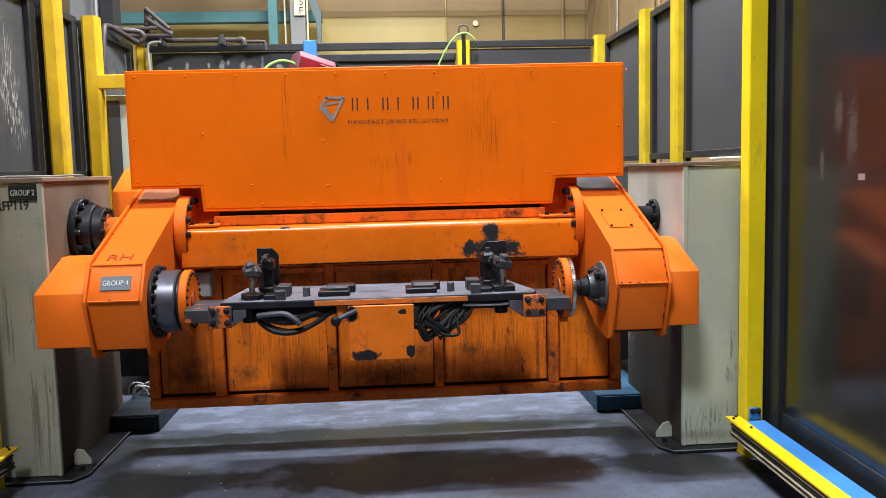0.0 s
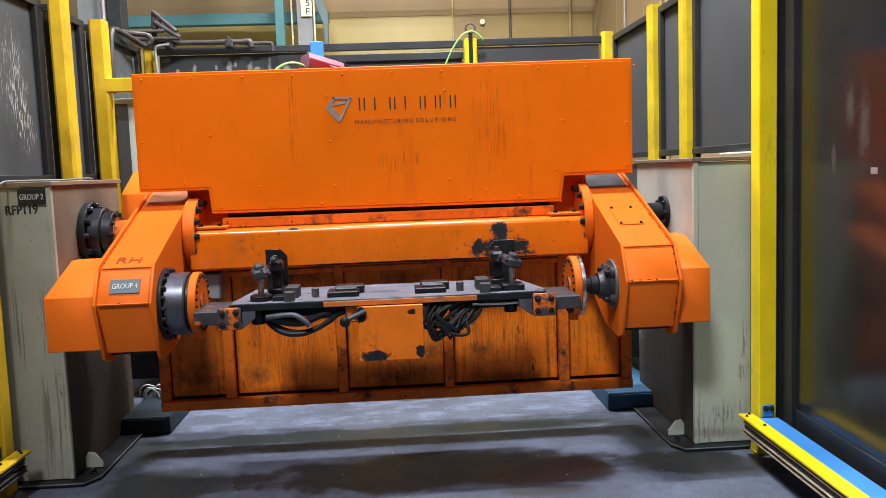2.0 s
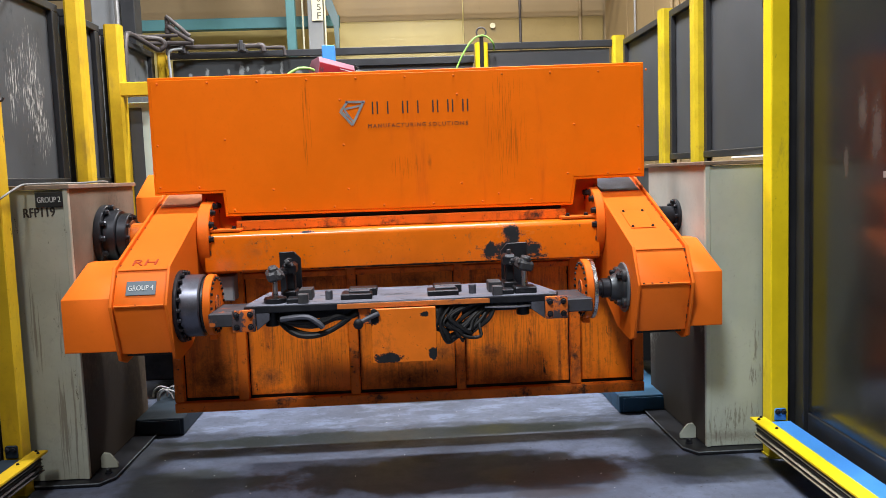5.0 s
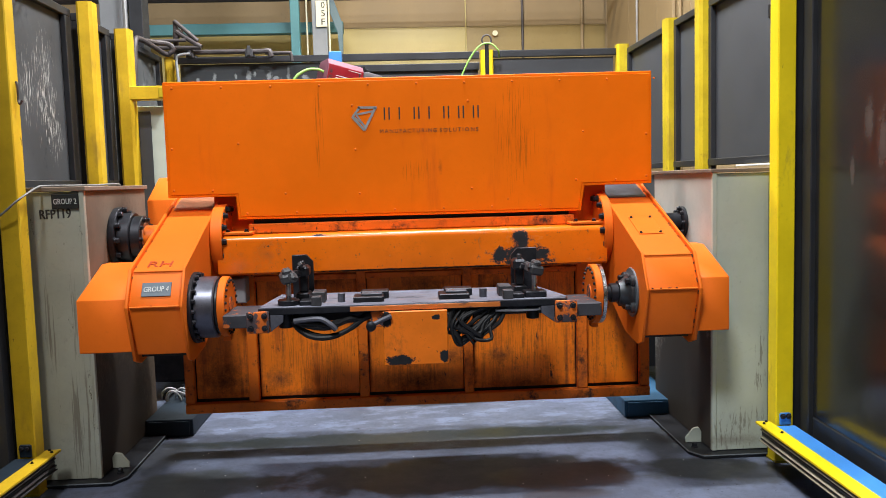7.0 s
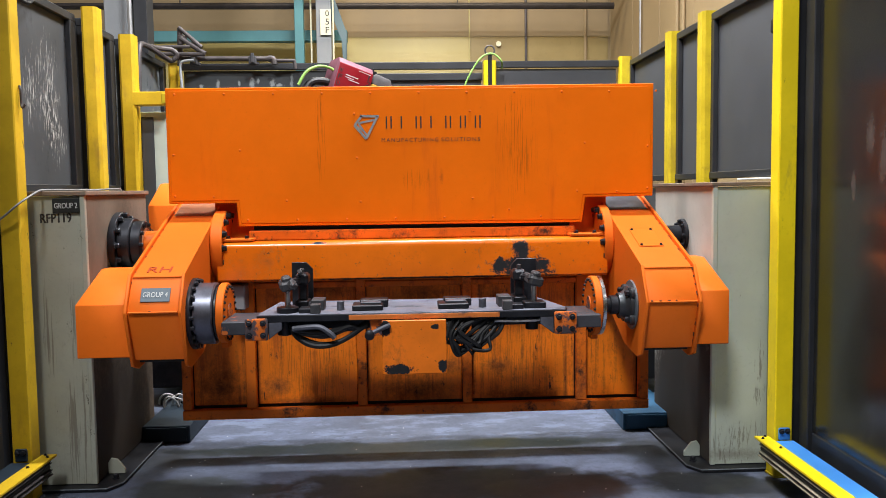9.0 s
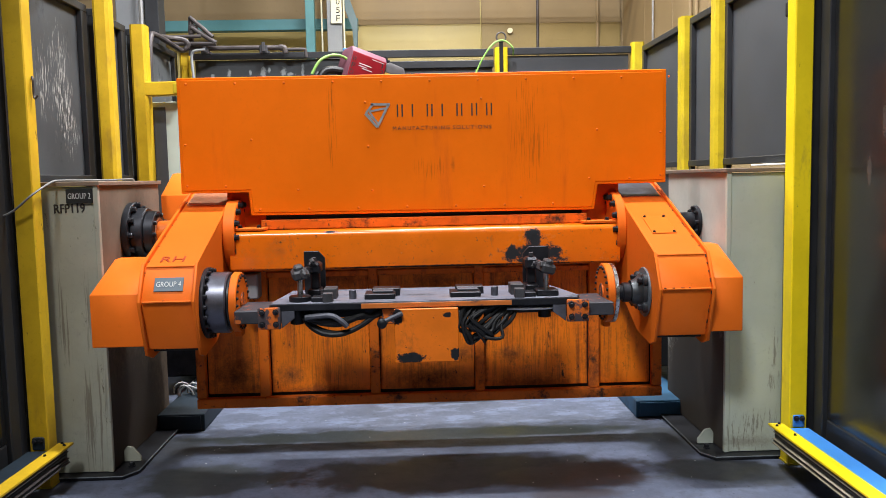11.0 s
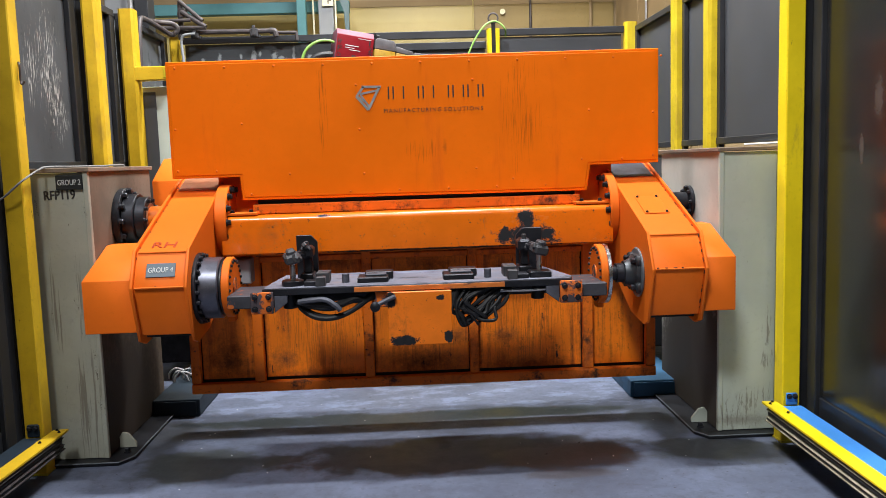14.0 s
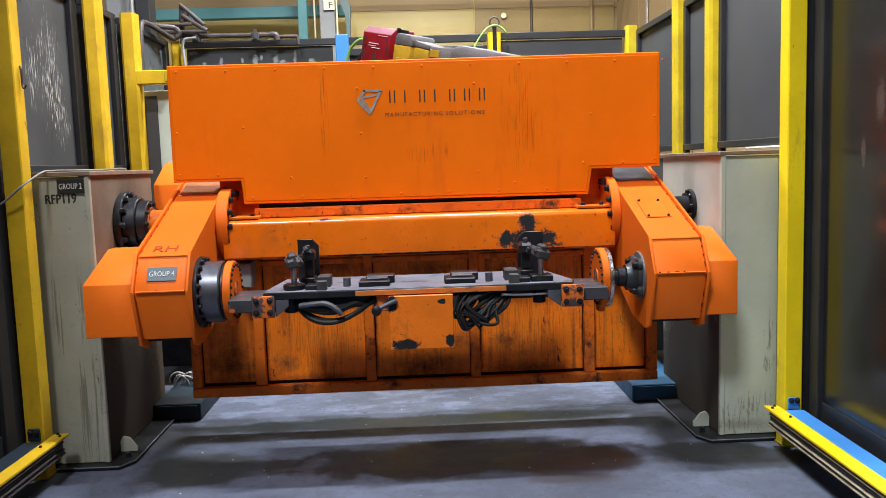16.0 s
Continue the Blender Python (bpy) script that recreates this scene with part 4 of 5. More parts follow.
def column(s):
    xi, xo = (1.505, 1.80) if s > 0 else (-1.49, -1.80)
    lab = "grey-green steel pedestal column with stained foot" if s > 0 else "grey-green steel pedestal column with black number plate"
    c = thing("pedestal_column", ((xi + xo) / 2, 4.25, 0), lab, "column", group="pedestal columns")
    a, b = sorted((xi, xo))
    part("front_panel", box(a + 0.012, b - 0.012, 3.786, 3.80, 0.02, 1.40, 0.002), column_grey if s > 0 else column_brown, c)
    ia, ib = sorted((xi, xi + 0.02 * s))
    part("inner_panel", box(ia, ib, 3.80, 4.68, 0.02, 1.42, 0.003), column_inner if s > 0 else column_inner_rusty, c, "inner side with soot, rust and painted-in arm shade")
    part("edge_strip", box(*sorted((xi - 0.002 * s, xi + 0.022 * s)), 3.776, 3.80, 0.02, 1.42, 0.003), column_grey if s > 0 else column_brown, c)
    part("body", box(*sorted((xi + 0.021 * s, xo)), 3.801, 4.68, 0.02, 1.40, 0.003), column_grey, c)
    part("cap", box(a - 0.012, b + 0.012, 3.768, 4.70, 1.402 if s < 0 else 1.405, 1.424, 0.003), column_rusty, c)
    xp = xi - 0.115 * s
    pts = [(xp, 3.80), (xp + 0.05 * s, 3.72), (xo + 0.05 * s, 3.72), (xo + 0.05 * s, 5.0), (xp, 5.0)]
    bp = part("base_plate", prism(pts, "z", 0.0, 0.018, 0.003), steel_black, c, "dark steel base plate")
    part("worn_edge", tube([(xp, 4.55, 0.017), (xp, 3.80, 0.017), (xp + 0.05 * s, 3.72, 0.017), (xo + 0.04 * s, 3.72, 0.017)], 0.0032, 6, 1), steel_seat, c, "pale worn plate edge")
    gx = xi - 0.002 * s
    part("gusset", prism([(gx, 0.02), (gx - 0.082 * s, 0.02), (gx - 0.082 * s, 0.045), (gx - 0.045 * s, 0.092), (gx - 0.015 * s, 0.098), (gx, 0.075)], "y", 3.92, 3.935, 0.002), column_grey if s > 0 else column_brown, c, "pale welded gusset")
    for y in (3.86, 4.6, 4.9):
        piece("anchor_bolt", BOLT_BIG, bp, Matrix.Translation((xi - 0.06 * s, y, 0.018)))
    t = -s
    if s > 0:
        h = part("hub", disc(xi - 0.02, xi, AX_Y - 0.01, AX_Z, 0.085), steel_black, c, "black bolted bearing hub")
        ring_of(BOLT, "bolt", h, xi - 0.02, AX_Y - 0.01, AX_Z, 0.072, 8, TO_MX)
        part("axle_stub", disc(xi - 0.135, xi - 0.02, AX_Y, AX_Z, 0.05), steel_black, c)
        return c
    h = part("hub", add(disc(*sorted((xi, xi + 0.035 * t)), AX_Y, AX_Z, 0.165), disc(*sorted((xi + 0.035 * t, xi + 0.095 * t)), AX_Y, AX_Z, 0.135)), steel_black, c, "black bolted bearing hub")
    ring_of(BOLT_BIG, "bolt", h, xi + 0.035 * t, AX_Y, AX_Z, 0.15, 12, TO_X if t > 0 else TO_MX)
    h2 = part("hub_ring", disc(*sorted((xi + 0.095 * t, xi + 0.145 * t)), AX_Y, AX_Z, 0.118), steel_black, c)
    ring_of(BOLT, "bolt", h2, xi + 0.145 * t, AX_Y, AX_Z, 0.100, 10, TO_X if t > 0 else TO_MX)
    part("hub_face", disc(xi + 0.145, xi + 0.150, AX_Y, AX_Z, 0.082, 0.002), scuffed, c, "bare and orange painted hub face")
    if s < 0:
        part("support_shelf", box(-1.49, -1.375, 4.0, 4.12, 0.975, 1.03, 0.003), column_grey, c)
        pl = part("number_plate", box(-1.636, -1.512, 3.774, 3.784, 1.322, 1.390, 0.002), sign_black, c, "black plate with pale characters")
        part("characters", writing("GROUP 2", 0.105, 0.026, Matrix.Translation((-1.626, 3.773, 1.343))), ink_light, pl)
        part("stencil", add(writing("RFP119", 0.142, 0.043, Matrix.Translation((-1.698, 3.785, 1.275)) @ pose(0, 0, 0, 0, -1, 0)), writing("RFP119", 0.142, 0.043, Matrix.Translation((-1.6955, 3.7852, 1.2765)) @ pose(0, 0, 0, 0, -1, 0))), ink, c, "hand-stencilled black characters")
    return c


column(1)
column(-1)
solo("loose_cable", tube([(-2.04, 3.60, 1.27), (-1.92, 3.60, 1.262), (-1.81, 3.60, 1.29), (-1.705, 3.60, 1.37), (-1.685, 3.74, 1.422), (-1.67, 3.80, 1.430), (-1.62, 3.95, 1.430), (-1.56, 4.15, 1.430), (-1.55, 4.4, 1.435), (-1.60, 4.6, 1.430)], 0.005), cable_grey, "thin grey cable trailing over the column", "cable")

# ---- the turning frame of the positioner ----
rotor = thing("welding_positioner", (0.06, 4.2, 0.2), "orange painted two-sided welding positioner frame", "positioner")
SX, SZ, SY = 0.06, 0.85, 3.68
ARM = [(4.45, 1.375), (4.30, 1.325), (3.545, 1.037), (3.462, 0.89), (3.54, 0.665), (3.80, 0.665), (4.38, 0.93), (4.45, 1.10)]
RIM = [(4.47, 1.40), (4.29, 1.338), (3.535, 1.052), (3.447, 0.89), (3.525, 0.64), (3.60, 0.615), (3.81, 0.64), (4.40, 0.91), (4.47, 1.10)]


def arm(s):
    xo, xi = (1.318, 1.088) if s > 0 else (-1.208, -0.985)
    a, b = sorted((xo, xi))
    am = part("swing_arm", prism(ARM, "x", a, b, 0.003), orange, rotor, "orange box-section swing arm")
    part("rim", prism(RIM, "x", *sorted((xo, xo + 0.014 * s)), 0.002), orange, am)
    part("rim", prism(RIM, "x", *sorted((xi, xi - 0.012 * s)), 0.002), orange, am)
    # black plate added to paint the shade under the arm
    part("underside_shade", box(a + 0.01, b - 0.01, 3.57, 3.79, 0.650, 0.664, 0.002), black_paint, am, "black plate for the shaded arm underside")
    part("top_plate", prism([(4.20, 1.280), (4.43, 1.360), (4.43, 1.3705), (4.30, 1.327), (4.20, 1.289)], "x", a + 0.012, b - 0.012), steel_drum if s > 0 else scuffed, am, "joint plate")
    wx = sorted((xo + 0.014 * s, 1.482 if s > 0 else -1.487))
    if s > 0:
        prof = [(3.52, 0.93), (3.52, 0.682), (3.95, 0.682), (3.95, 1.055), (3.83, 1.055)]
    else:
        prof = [(3.608, 0.908), (3.608, 0.665), (4.03, 0.665), (4.03, 1.04), (3.94, 1.04)]
    part("side_box", prism(prof, "x", wx[0], wx[1], 0.003), orange, am, "orange sheet motor cover")
    # weld beads where the faces meet
    for y, z in ((3.545, 1.037), (3.462, 0.89)):
        part("weld_seam", tube([(a + 0.006, y - 0.001, z), (b - 0.006, y - 0.001, z)], 0.005, 6, 1), orange, am)
    # cracked, rust-lined weld seams
    rnd = random.Random(31 + s)
    inset = xo - 0.004 * s
    lines = [((inset, 3.55, 1.0395), (inset, 4.28, 1.3185)), ((inset, 3.459, 0.88), (inset, 3.535, 0.67)), ((xi + 0.010 * s, 3.543, 1.0375), (xo - 0.01 * s, 3.543, 1.0375)), ((xi + 0.012 * s, 3.4595, 0.8955), (xo - 0.012 * s, 3.4595, 0.8955)), ((inset, 3.54, 1.036), (inset, 3.461, 0.90))]
    bm = bmesh.new()
    for p, q in lines:
        p, q = Vector(p), Vector(q)
        n = int((q - p).length / 0.018)
        for k in range(n):
            if rnd.random() < (0.34 if s > 0 else 0.12):
                c0 = p.lerp(q, k / n)
                c1 = p.lerp(q, (k + rnd.uniform(0.3, 1.0)) / n)
                add(bm, tube([c0, c1], rnd.uniform(0.0014, 0.0030), 5, 1))
    tagged(part("seam_rust", bm, rust_line, am), "dark cracked paint along the welds", kind="stuff")
    # round flange to the middle beam
    fe = xi - (0.058 if s > 0 else 0.072) * s
    fx = sorted((xi - 0.013 * s, fe))
    fl = part("flange", disc(fx[0], fx[1], AX_Y - 0.02, AX_Z - 0.02, 0.185), orange, am, "round bolted flange")
    ring_of(BOLT_BIG, "bolt", fl, fe, AX_Y - 0.02, AX_Z - 0.02, 0.163, 14, TO_MX if s > 0 else TO_X)
    return am


left_arm = arm(-1)
right_arm = arm(1)
pl = part("number_plate", box(-1.157, -1.030, 3.452, 3.4555, 0, 0.065, 0.001), sign_grey, left_arm, "grey plate with pale characters")
plate_turn = Matrix.Translation((-1.157, 3.490, 0.930)) @ pose(0, 0, 0, -29.5, 0, 0) @ Matrix.Translation((1.157, -3.462, 0))
pl.matrix_basis = Matrix.Translation(-wloc(rotor)) @ plate_turn @ Matrix.Translation(wloc(rotor))
lt = part("characters", writing("GROUP 4", 0.108, 0.024, Matrix.Translation((-1.148, 3.4515, 0.021))), ink_light, left_arm)
lt.matrix_basis = pl.matrix_basis.copy()
slope = math.degrees(math.atan2(1.325 - 1.037, 4.30 - 3.545))
part("scratched_letters", writing("RH", 0.105, 0.055, Matrix.Translation((-1.155, 3.585, 1.0535)) @ pose(0, 0, 0, slope - 90, 0, 0)), ink_red, left_arm, "letters scratched in the paint")
part("hatch", moved(box(0, 0.120, 0, 0.205, 0, 0.004, 0.0015), Matrix.Translation((1.135, 3.755, 1.1188)) @ pose(0, 0, 0, slope, 0, 0)), orange, right_arm, "screwed cover plate")
for u, v in ((0.012, 0.012), (0.108, 0.012), (0.012, 0.193), (0.108, 0.193)):
    piece("screw", BOLT_SMALL, right_arm, Matrix.Translation((1.135, 3.755, 1.1188)) @ pose(0, 0, 0, slope, 0, 0) @ Matrix.Translation((u, v, 0.004)))
part("axle", disc(-1.36, -1.222, AX_Y, AX_Z, 0.066), orange_frame, left_arm, "orange painted axle")
part("axle", disc(1.332, 1.37, AX_Y, AX_Z, 0.085), orange, right_arm, "orange painted axle")
# upper cover of the far side, seen past the hood
part("rear_box", prism([(4.75, 1.335), (4.75, 1.10), (5.1, 1.10), (5.1, 1.47), (5.0, 1.465)], "x", -1.50, -1.12, 0.003), orange, rotor, "orange sheet motor cover")

beam = part("cross_beam", prism([(4.02, 0.965), (4.02, 1.125)] + [(4.05 - 0.03 * math.cos(a), 1.125 + 0.03 * math.sin(a)) for a in (0.26, 0.52, 0.79, 1.05, 1.31, 1.57)] + [(4.34, 1.155), (4.34, 0.955), (4.03, 0.955)], "x", -0.942, 1.045), orange_beam, rotor, "heavy orange cross beam with burnt patch")
for x0, x1 in ((-0.93, -0.765), (0.86, 1.03)):
    bk = part("bracket", box(x0, x1, 4.035, 4.18, 1.158, 1.172, 0.003), orange, rotor, "bolted bracket plate")
    for dx in (0.035, 0.13):
        piece("bolt", BOLT, bk, Matrix.Translation((x0 + dx, 4.07, 1.172)))
for x0, x1 in ((-1.0, -0.76), (0.86, 1.10)):
    part("side_plate", box(x0, x1, 4.265, 4.285, 1.12, 1.42, 0.003), orange, rotor)
part("ledge", box(-0.80, 0.90, 4.13, 4.20, 1.157, 1.207, 0.004), orange_frame, rotor)
part("lip", box(-0.78, 0.88, 4.165, 4.24, 1.208, 1.235, 0.003), black_paint, rotor, "black folded lip in the slot under the hood")

HY = 4.12
HOOD = [(-1.197, 1.352), (-0.856, 1.352), (-0.848, 1.232), (0.935, 1.226), (0.955, 1.357), (1.312, 1.360), (1.314, 1.944), (-1.197, 1.937)]
hood = part("hood", prism(HOOD, "y", HY, HY + 0.14, 0.003), orange_hood, rotor, "tall orange sheet metal hood")
inset = [(-1.182, 1.366), (-0.842, 1.366), (-0.834, 1.247), (0.921, 1.241), (0.941, 1.372), (1.298, 1.375), (1.300, 1.930), (-1.182, 1.923)]
part("face_sheet", prism(inset, "y", HY - 0.004, HY - 0.0005, 0.0015), orange_hood, hood)
rv = [(-1.15 + 0.2475 * k, 1.905) for k in range(11)] + [(-1.165, 1.60), (1.283, 1.62), (-1.165, 1.39), (-0.97, 1.385), (1.12, 1.385), (1.283, 1.40), (0.91, 1.39)]
rv += [(-0.80 + 0.253 * k, 1.262) for k in range(7)] + [(-0.83, 1.62), (-0.245, 1.80), (0.35, 1.81), (-0.235, 1.575), (-0.22, 1.35), (0.36, 1.36), (0.95, 1.64), (0.55, 1.30), (-0.6, 1.36)]
for x, z in rv:
    piece("rivet", RIVET, hood, Matrix.Translation((x, HY - 0.004, z)) @ TO_FRONT)


def stroke(bm, x0, z0, x1, z1, w, y=None):
    y = HY - 0.0042 if y is None else y
    d = Vector((x1 - x0, 0, z1 - z0))
    L = d.length
    b = box(0, L, -0.0010, 0, -w / 2, w / 2, 0)
    return add(bm, moved(b, Matrix.Translation((x0, y, z0)) @ pose(0, 0, 0, 0, -math.degrees(math.atan2(z1 - z0, x1 - x0)), 0)))


for x0, z0, x1, z1, w in ((-0.245, 1.742, -0.185, 1.672, 0.013), (-0.185, 1.672, -0.125, 1.786, 0.012), (-0.215, 1.788, -0.118, 1.786, 0.012), (-0.242, 1.742, -0.205, 1.790, 0.012), (-0.225, 1.752, -0.140, 1.768, 0.010), (-0.222, 1.748, -0.182, 1.690, 0.009), (-0.240, 1.745, -0.175, 1.690, 0.006)):
    bm = bmesh.new()
    stroke(bm, x0, z0, x1, z1, w, HY - 0.0042 - 0.0004 * w / 0.001)
    part("emblem_stroke", bm, silver, hood, "silver triangle emblem stroke")
# the maker's word as plain strokes in its colour
for k in range(7):
    x = -0.070 + 0.0765 * k
    bm = bmesh.new()
    stroke(bm, x - 0.010, 1.723, x - 0.010, 1.786, 0.007)
    if k not in (1, 3):
        stroke(bm, x + 0.014, 1.723, x + 0.014, 1.786, 0.007)
    part("word_stroke", bm, ink, hood, "dark printed stroke")
for word, x, w in (("MANUFACTURING", -0.106, 0.292), ("SOLUTIONS", 0.202, 0.200)):
    part("motto_word", writing(word, w, 0.020, Matrix.Translation((x, HY - 0.0042, 1.655)), 0.001, 1.35), ink, hood, "small dark printed word")

# lower screen
SCY = 4.22
# black sheet added so the gaps show recess shade and soot
part("screen_back", box(-1.18, 1.31, SCY + 0.045, SCY + 0.05, 0.21, 1.0, 0), black_paint, rotor, "black backing sheet added to darken the panel gaps")
for x0, x1 in ((-1.142, -0.855), (-0.80, -0.262), (-0.212, 0.305), (0.355, 0.925), (0.98, 1.268)):
    part("screen_panel", box(x0 + 0.003, x1 - 0.003, SCY + 0.032, SCY + 0.040, 0.264, 0.985, 0.003), orange_screen, rotor, "soot-streaked orange sheet with shade painted in")
for x0, x1 in ((-1.192, -1.142), (-0.855, -0.80), (-0.262, -0.212), (0.305, 0.355), (0.925, 0.98), (1.268, 1.322)):
    part("screen_post", box(x0, x1, SCY - 0.012, SCY + 0.029, 0.252, 1.0, 0.004), orange_frame, rotor)
part("screen_rail", box(-1.192, 1.322, SCY - 0.02, SCY + 0.029, 0.198, 0.250, 0.004), orange_frame, rotor)
part("screen_rail", box(-0.80, 0.925, SCY - 0.008, SCY + 0.029, 0.895, 0.925, 0.004), orange_frame, rotor)
part("screen_rail", box(-0.80, 0.925, SCY - 0.012, SCY + 0.02, 0.93, 0.95, 0.003), orange_frame, rotor)

# ---- front turning axis and fixture ----
hd = part("head_flange", disc(-0.985, -0.955, SY, SZ, 0.165), steel_black, left_arm, "black bolted head flange")
ring_of(BOLT, "bolt", hd, -0.955, SY, SZ, 0.152, 20, TO_X)
part("head_drum", disc(-0.955, -0.865, SY, SZ, 0.142, 0.006), steel_drum, left_arm, "dark steel drum")
part("head_gap", disc(-0.865, -0.85, SY, SZ, 0.128), black_paint, left_arm)
fixture = thing("welding_fixture", (SX, SY, 0.8), "dusty steel fixture table between round face plates", "fixture")


def face_plate(x0, x1, t):
    fp = part("face_plate", disc(x0, x1, SY, SZ, 0.14), orange, fixture, "orange round face plate")
    if t < 0:
        part("edge_ring", disc(x1, x1 + 0.018, SY, SZ, 0.1395, 0.002), steel_bright, fixture, "bare steel rim")
    xf = x1 if t > 0 else x0
    ring_of(BOLT_SMALL, "bolt", fp, xf, SY, SZ, 0.122, 24, TO_X if t > 0 else TO_MX)
    part("recess", disc(*sorted((xf, xf + 0.006 * t)), SY, SZ, 0.045), orange_chipped, fp)
    part("lug", box(x0, x1, SY - 0.03, SY + 0.03, SZ - 0.158, SZ - 0.135, 0.003), orange, fp)


face_plate(-0.85, -0.815, 1)
face_plate(0.872, 0.905, -1)
part("shaft", disc(0.925, 1.0, SY, SZ, 0.036), steel_black, fixture)
part("shaft_collar", disc(0.965, 1.005, SY, SZ, 0.046), steel_black, fixture)
bm = lathe([(1.070, 0.088), (1.050, 0.088), (1.043, 0.074), (1.022, 0.060), (1.005, 0.056)], (0, SY, SZ), "x", 32)
for k in range(4):
    a = math.pi / 4 + k * math.pi / 2
    add(bm, lathe([(1.070, 0.030), (1.050, 0.030), (1.046, 0.026)], (0, SY + 0.086 * math.cos(a), SZ + 0.086 * math.sin(a)), "x", 16))
tail = part("tail_bearing", bm, steel_tail, right_arm, "dark grey four-bolt bearing")
ring_of(BOLT_BIG, "bolt", tail, 1.047, SY, SZ, 0.088, 4, TO_MX, math.pi / 4)
part("bearing_seat", disc(1.066, 1.0765, SY, SZ, 0.118), steel_seat, right_arm)

table = part("table_plate", prism([(-0.655, 3.48), (0.72, 3.48), (0.74, 3.56), (0.66, 3.93), (-0.62, 3.93), (-0.66, 3.56)], "z", 0.832, 0.8615, 0.003), steel_black, fixture, "black steel table plate")
part("dust_film", prism([(-0.648, 3.486), (0.714, 3.486), (0.733, 3.56), (0.654, 3.924), (-0.614, 3.924), (-0.653, 3.56)], "z", 0.862, 0.8635), table_dust, fixture, "pale blue and brown dust film")
part("table_edge", box(-0.25, 0.42, 3.4765, 3.4795, 0.836, 0.858, 0.001), orange_edge, fixture)
for s in (-1, 1):
    c = 0.03
    xa = (-0.815, -0.60) if s < 0 else (0.66, 0.885)
    part("carrier_arm", box(*xa, 3.56, 3.78, 0.78, 0.834, 0.004), steel_patched, fixture, "dark carrier arm with orange paint remains")
    part("carrier_arm", box(*xa, 3.50, 3.56, 0.775, 0.834, 0.004), steel_patched, fixture, "dark carrier arm with orange paint remains")
    px = (-0.705, -0.605) if s < 0 else (0.665, 0.765)
    cp = part("clamp_plate", box(*px, 3.462, 3.480, 0.755, 0.852 if s < 0 else 0.855, 0.006, 2), orange_chipped, fixture, "chipped clamp plate with four bolts")
    for dx in (0.02, 0.08):
        for z in (0.778, 0.832):
            piece("bolt", BOLT, cp, Matrix.Translation((px[0] + dx, 3.462, z)) @ TO_FRONT)
    g = [(px[1], 0.755), (px[1] + 0.06, 0.80), (px[1] + 0.06, 0.832), (px[1], 0.832)] if s < 0 else [(px[0], 0.755), (px[0] - 0.06, 0.80), (px[0] - 0.06, 0.832), (px[0], 0.832)]
    part("gusset", prism(g, "y", 3.482, 3.497, 0.002), steel_dusty, fixture)
part("tie_bar", box(-0.60, 0.66, 3.62, 3.74, 0.775, 0.834, 0.004), steel_black, fixture)


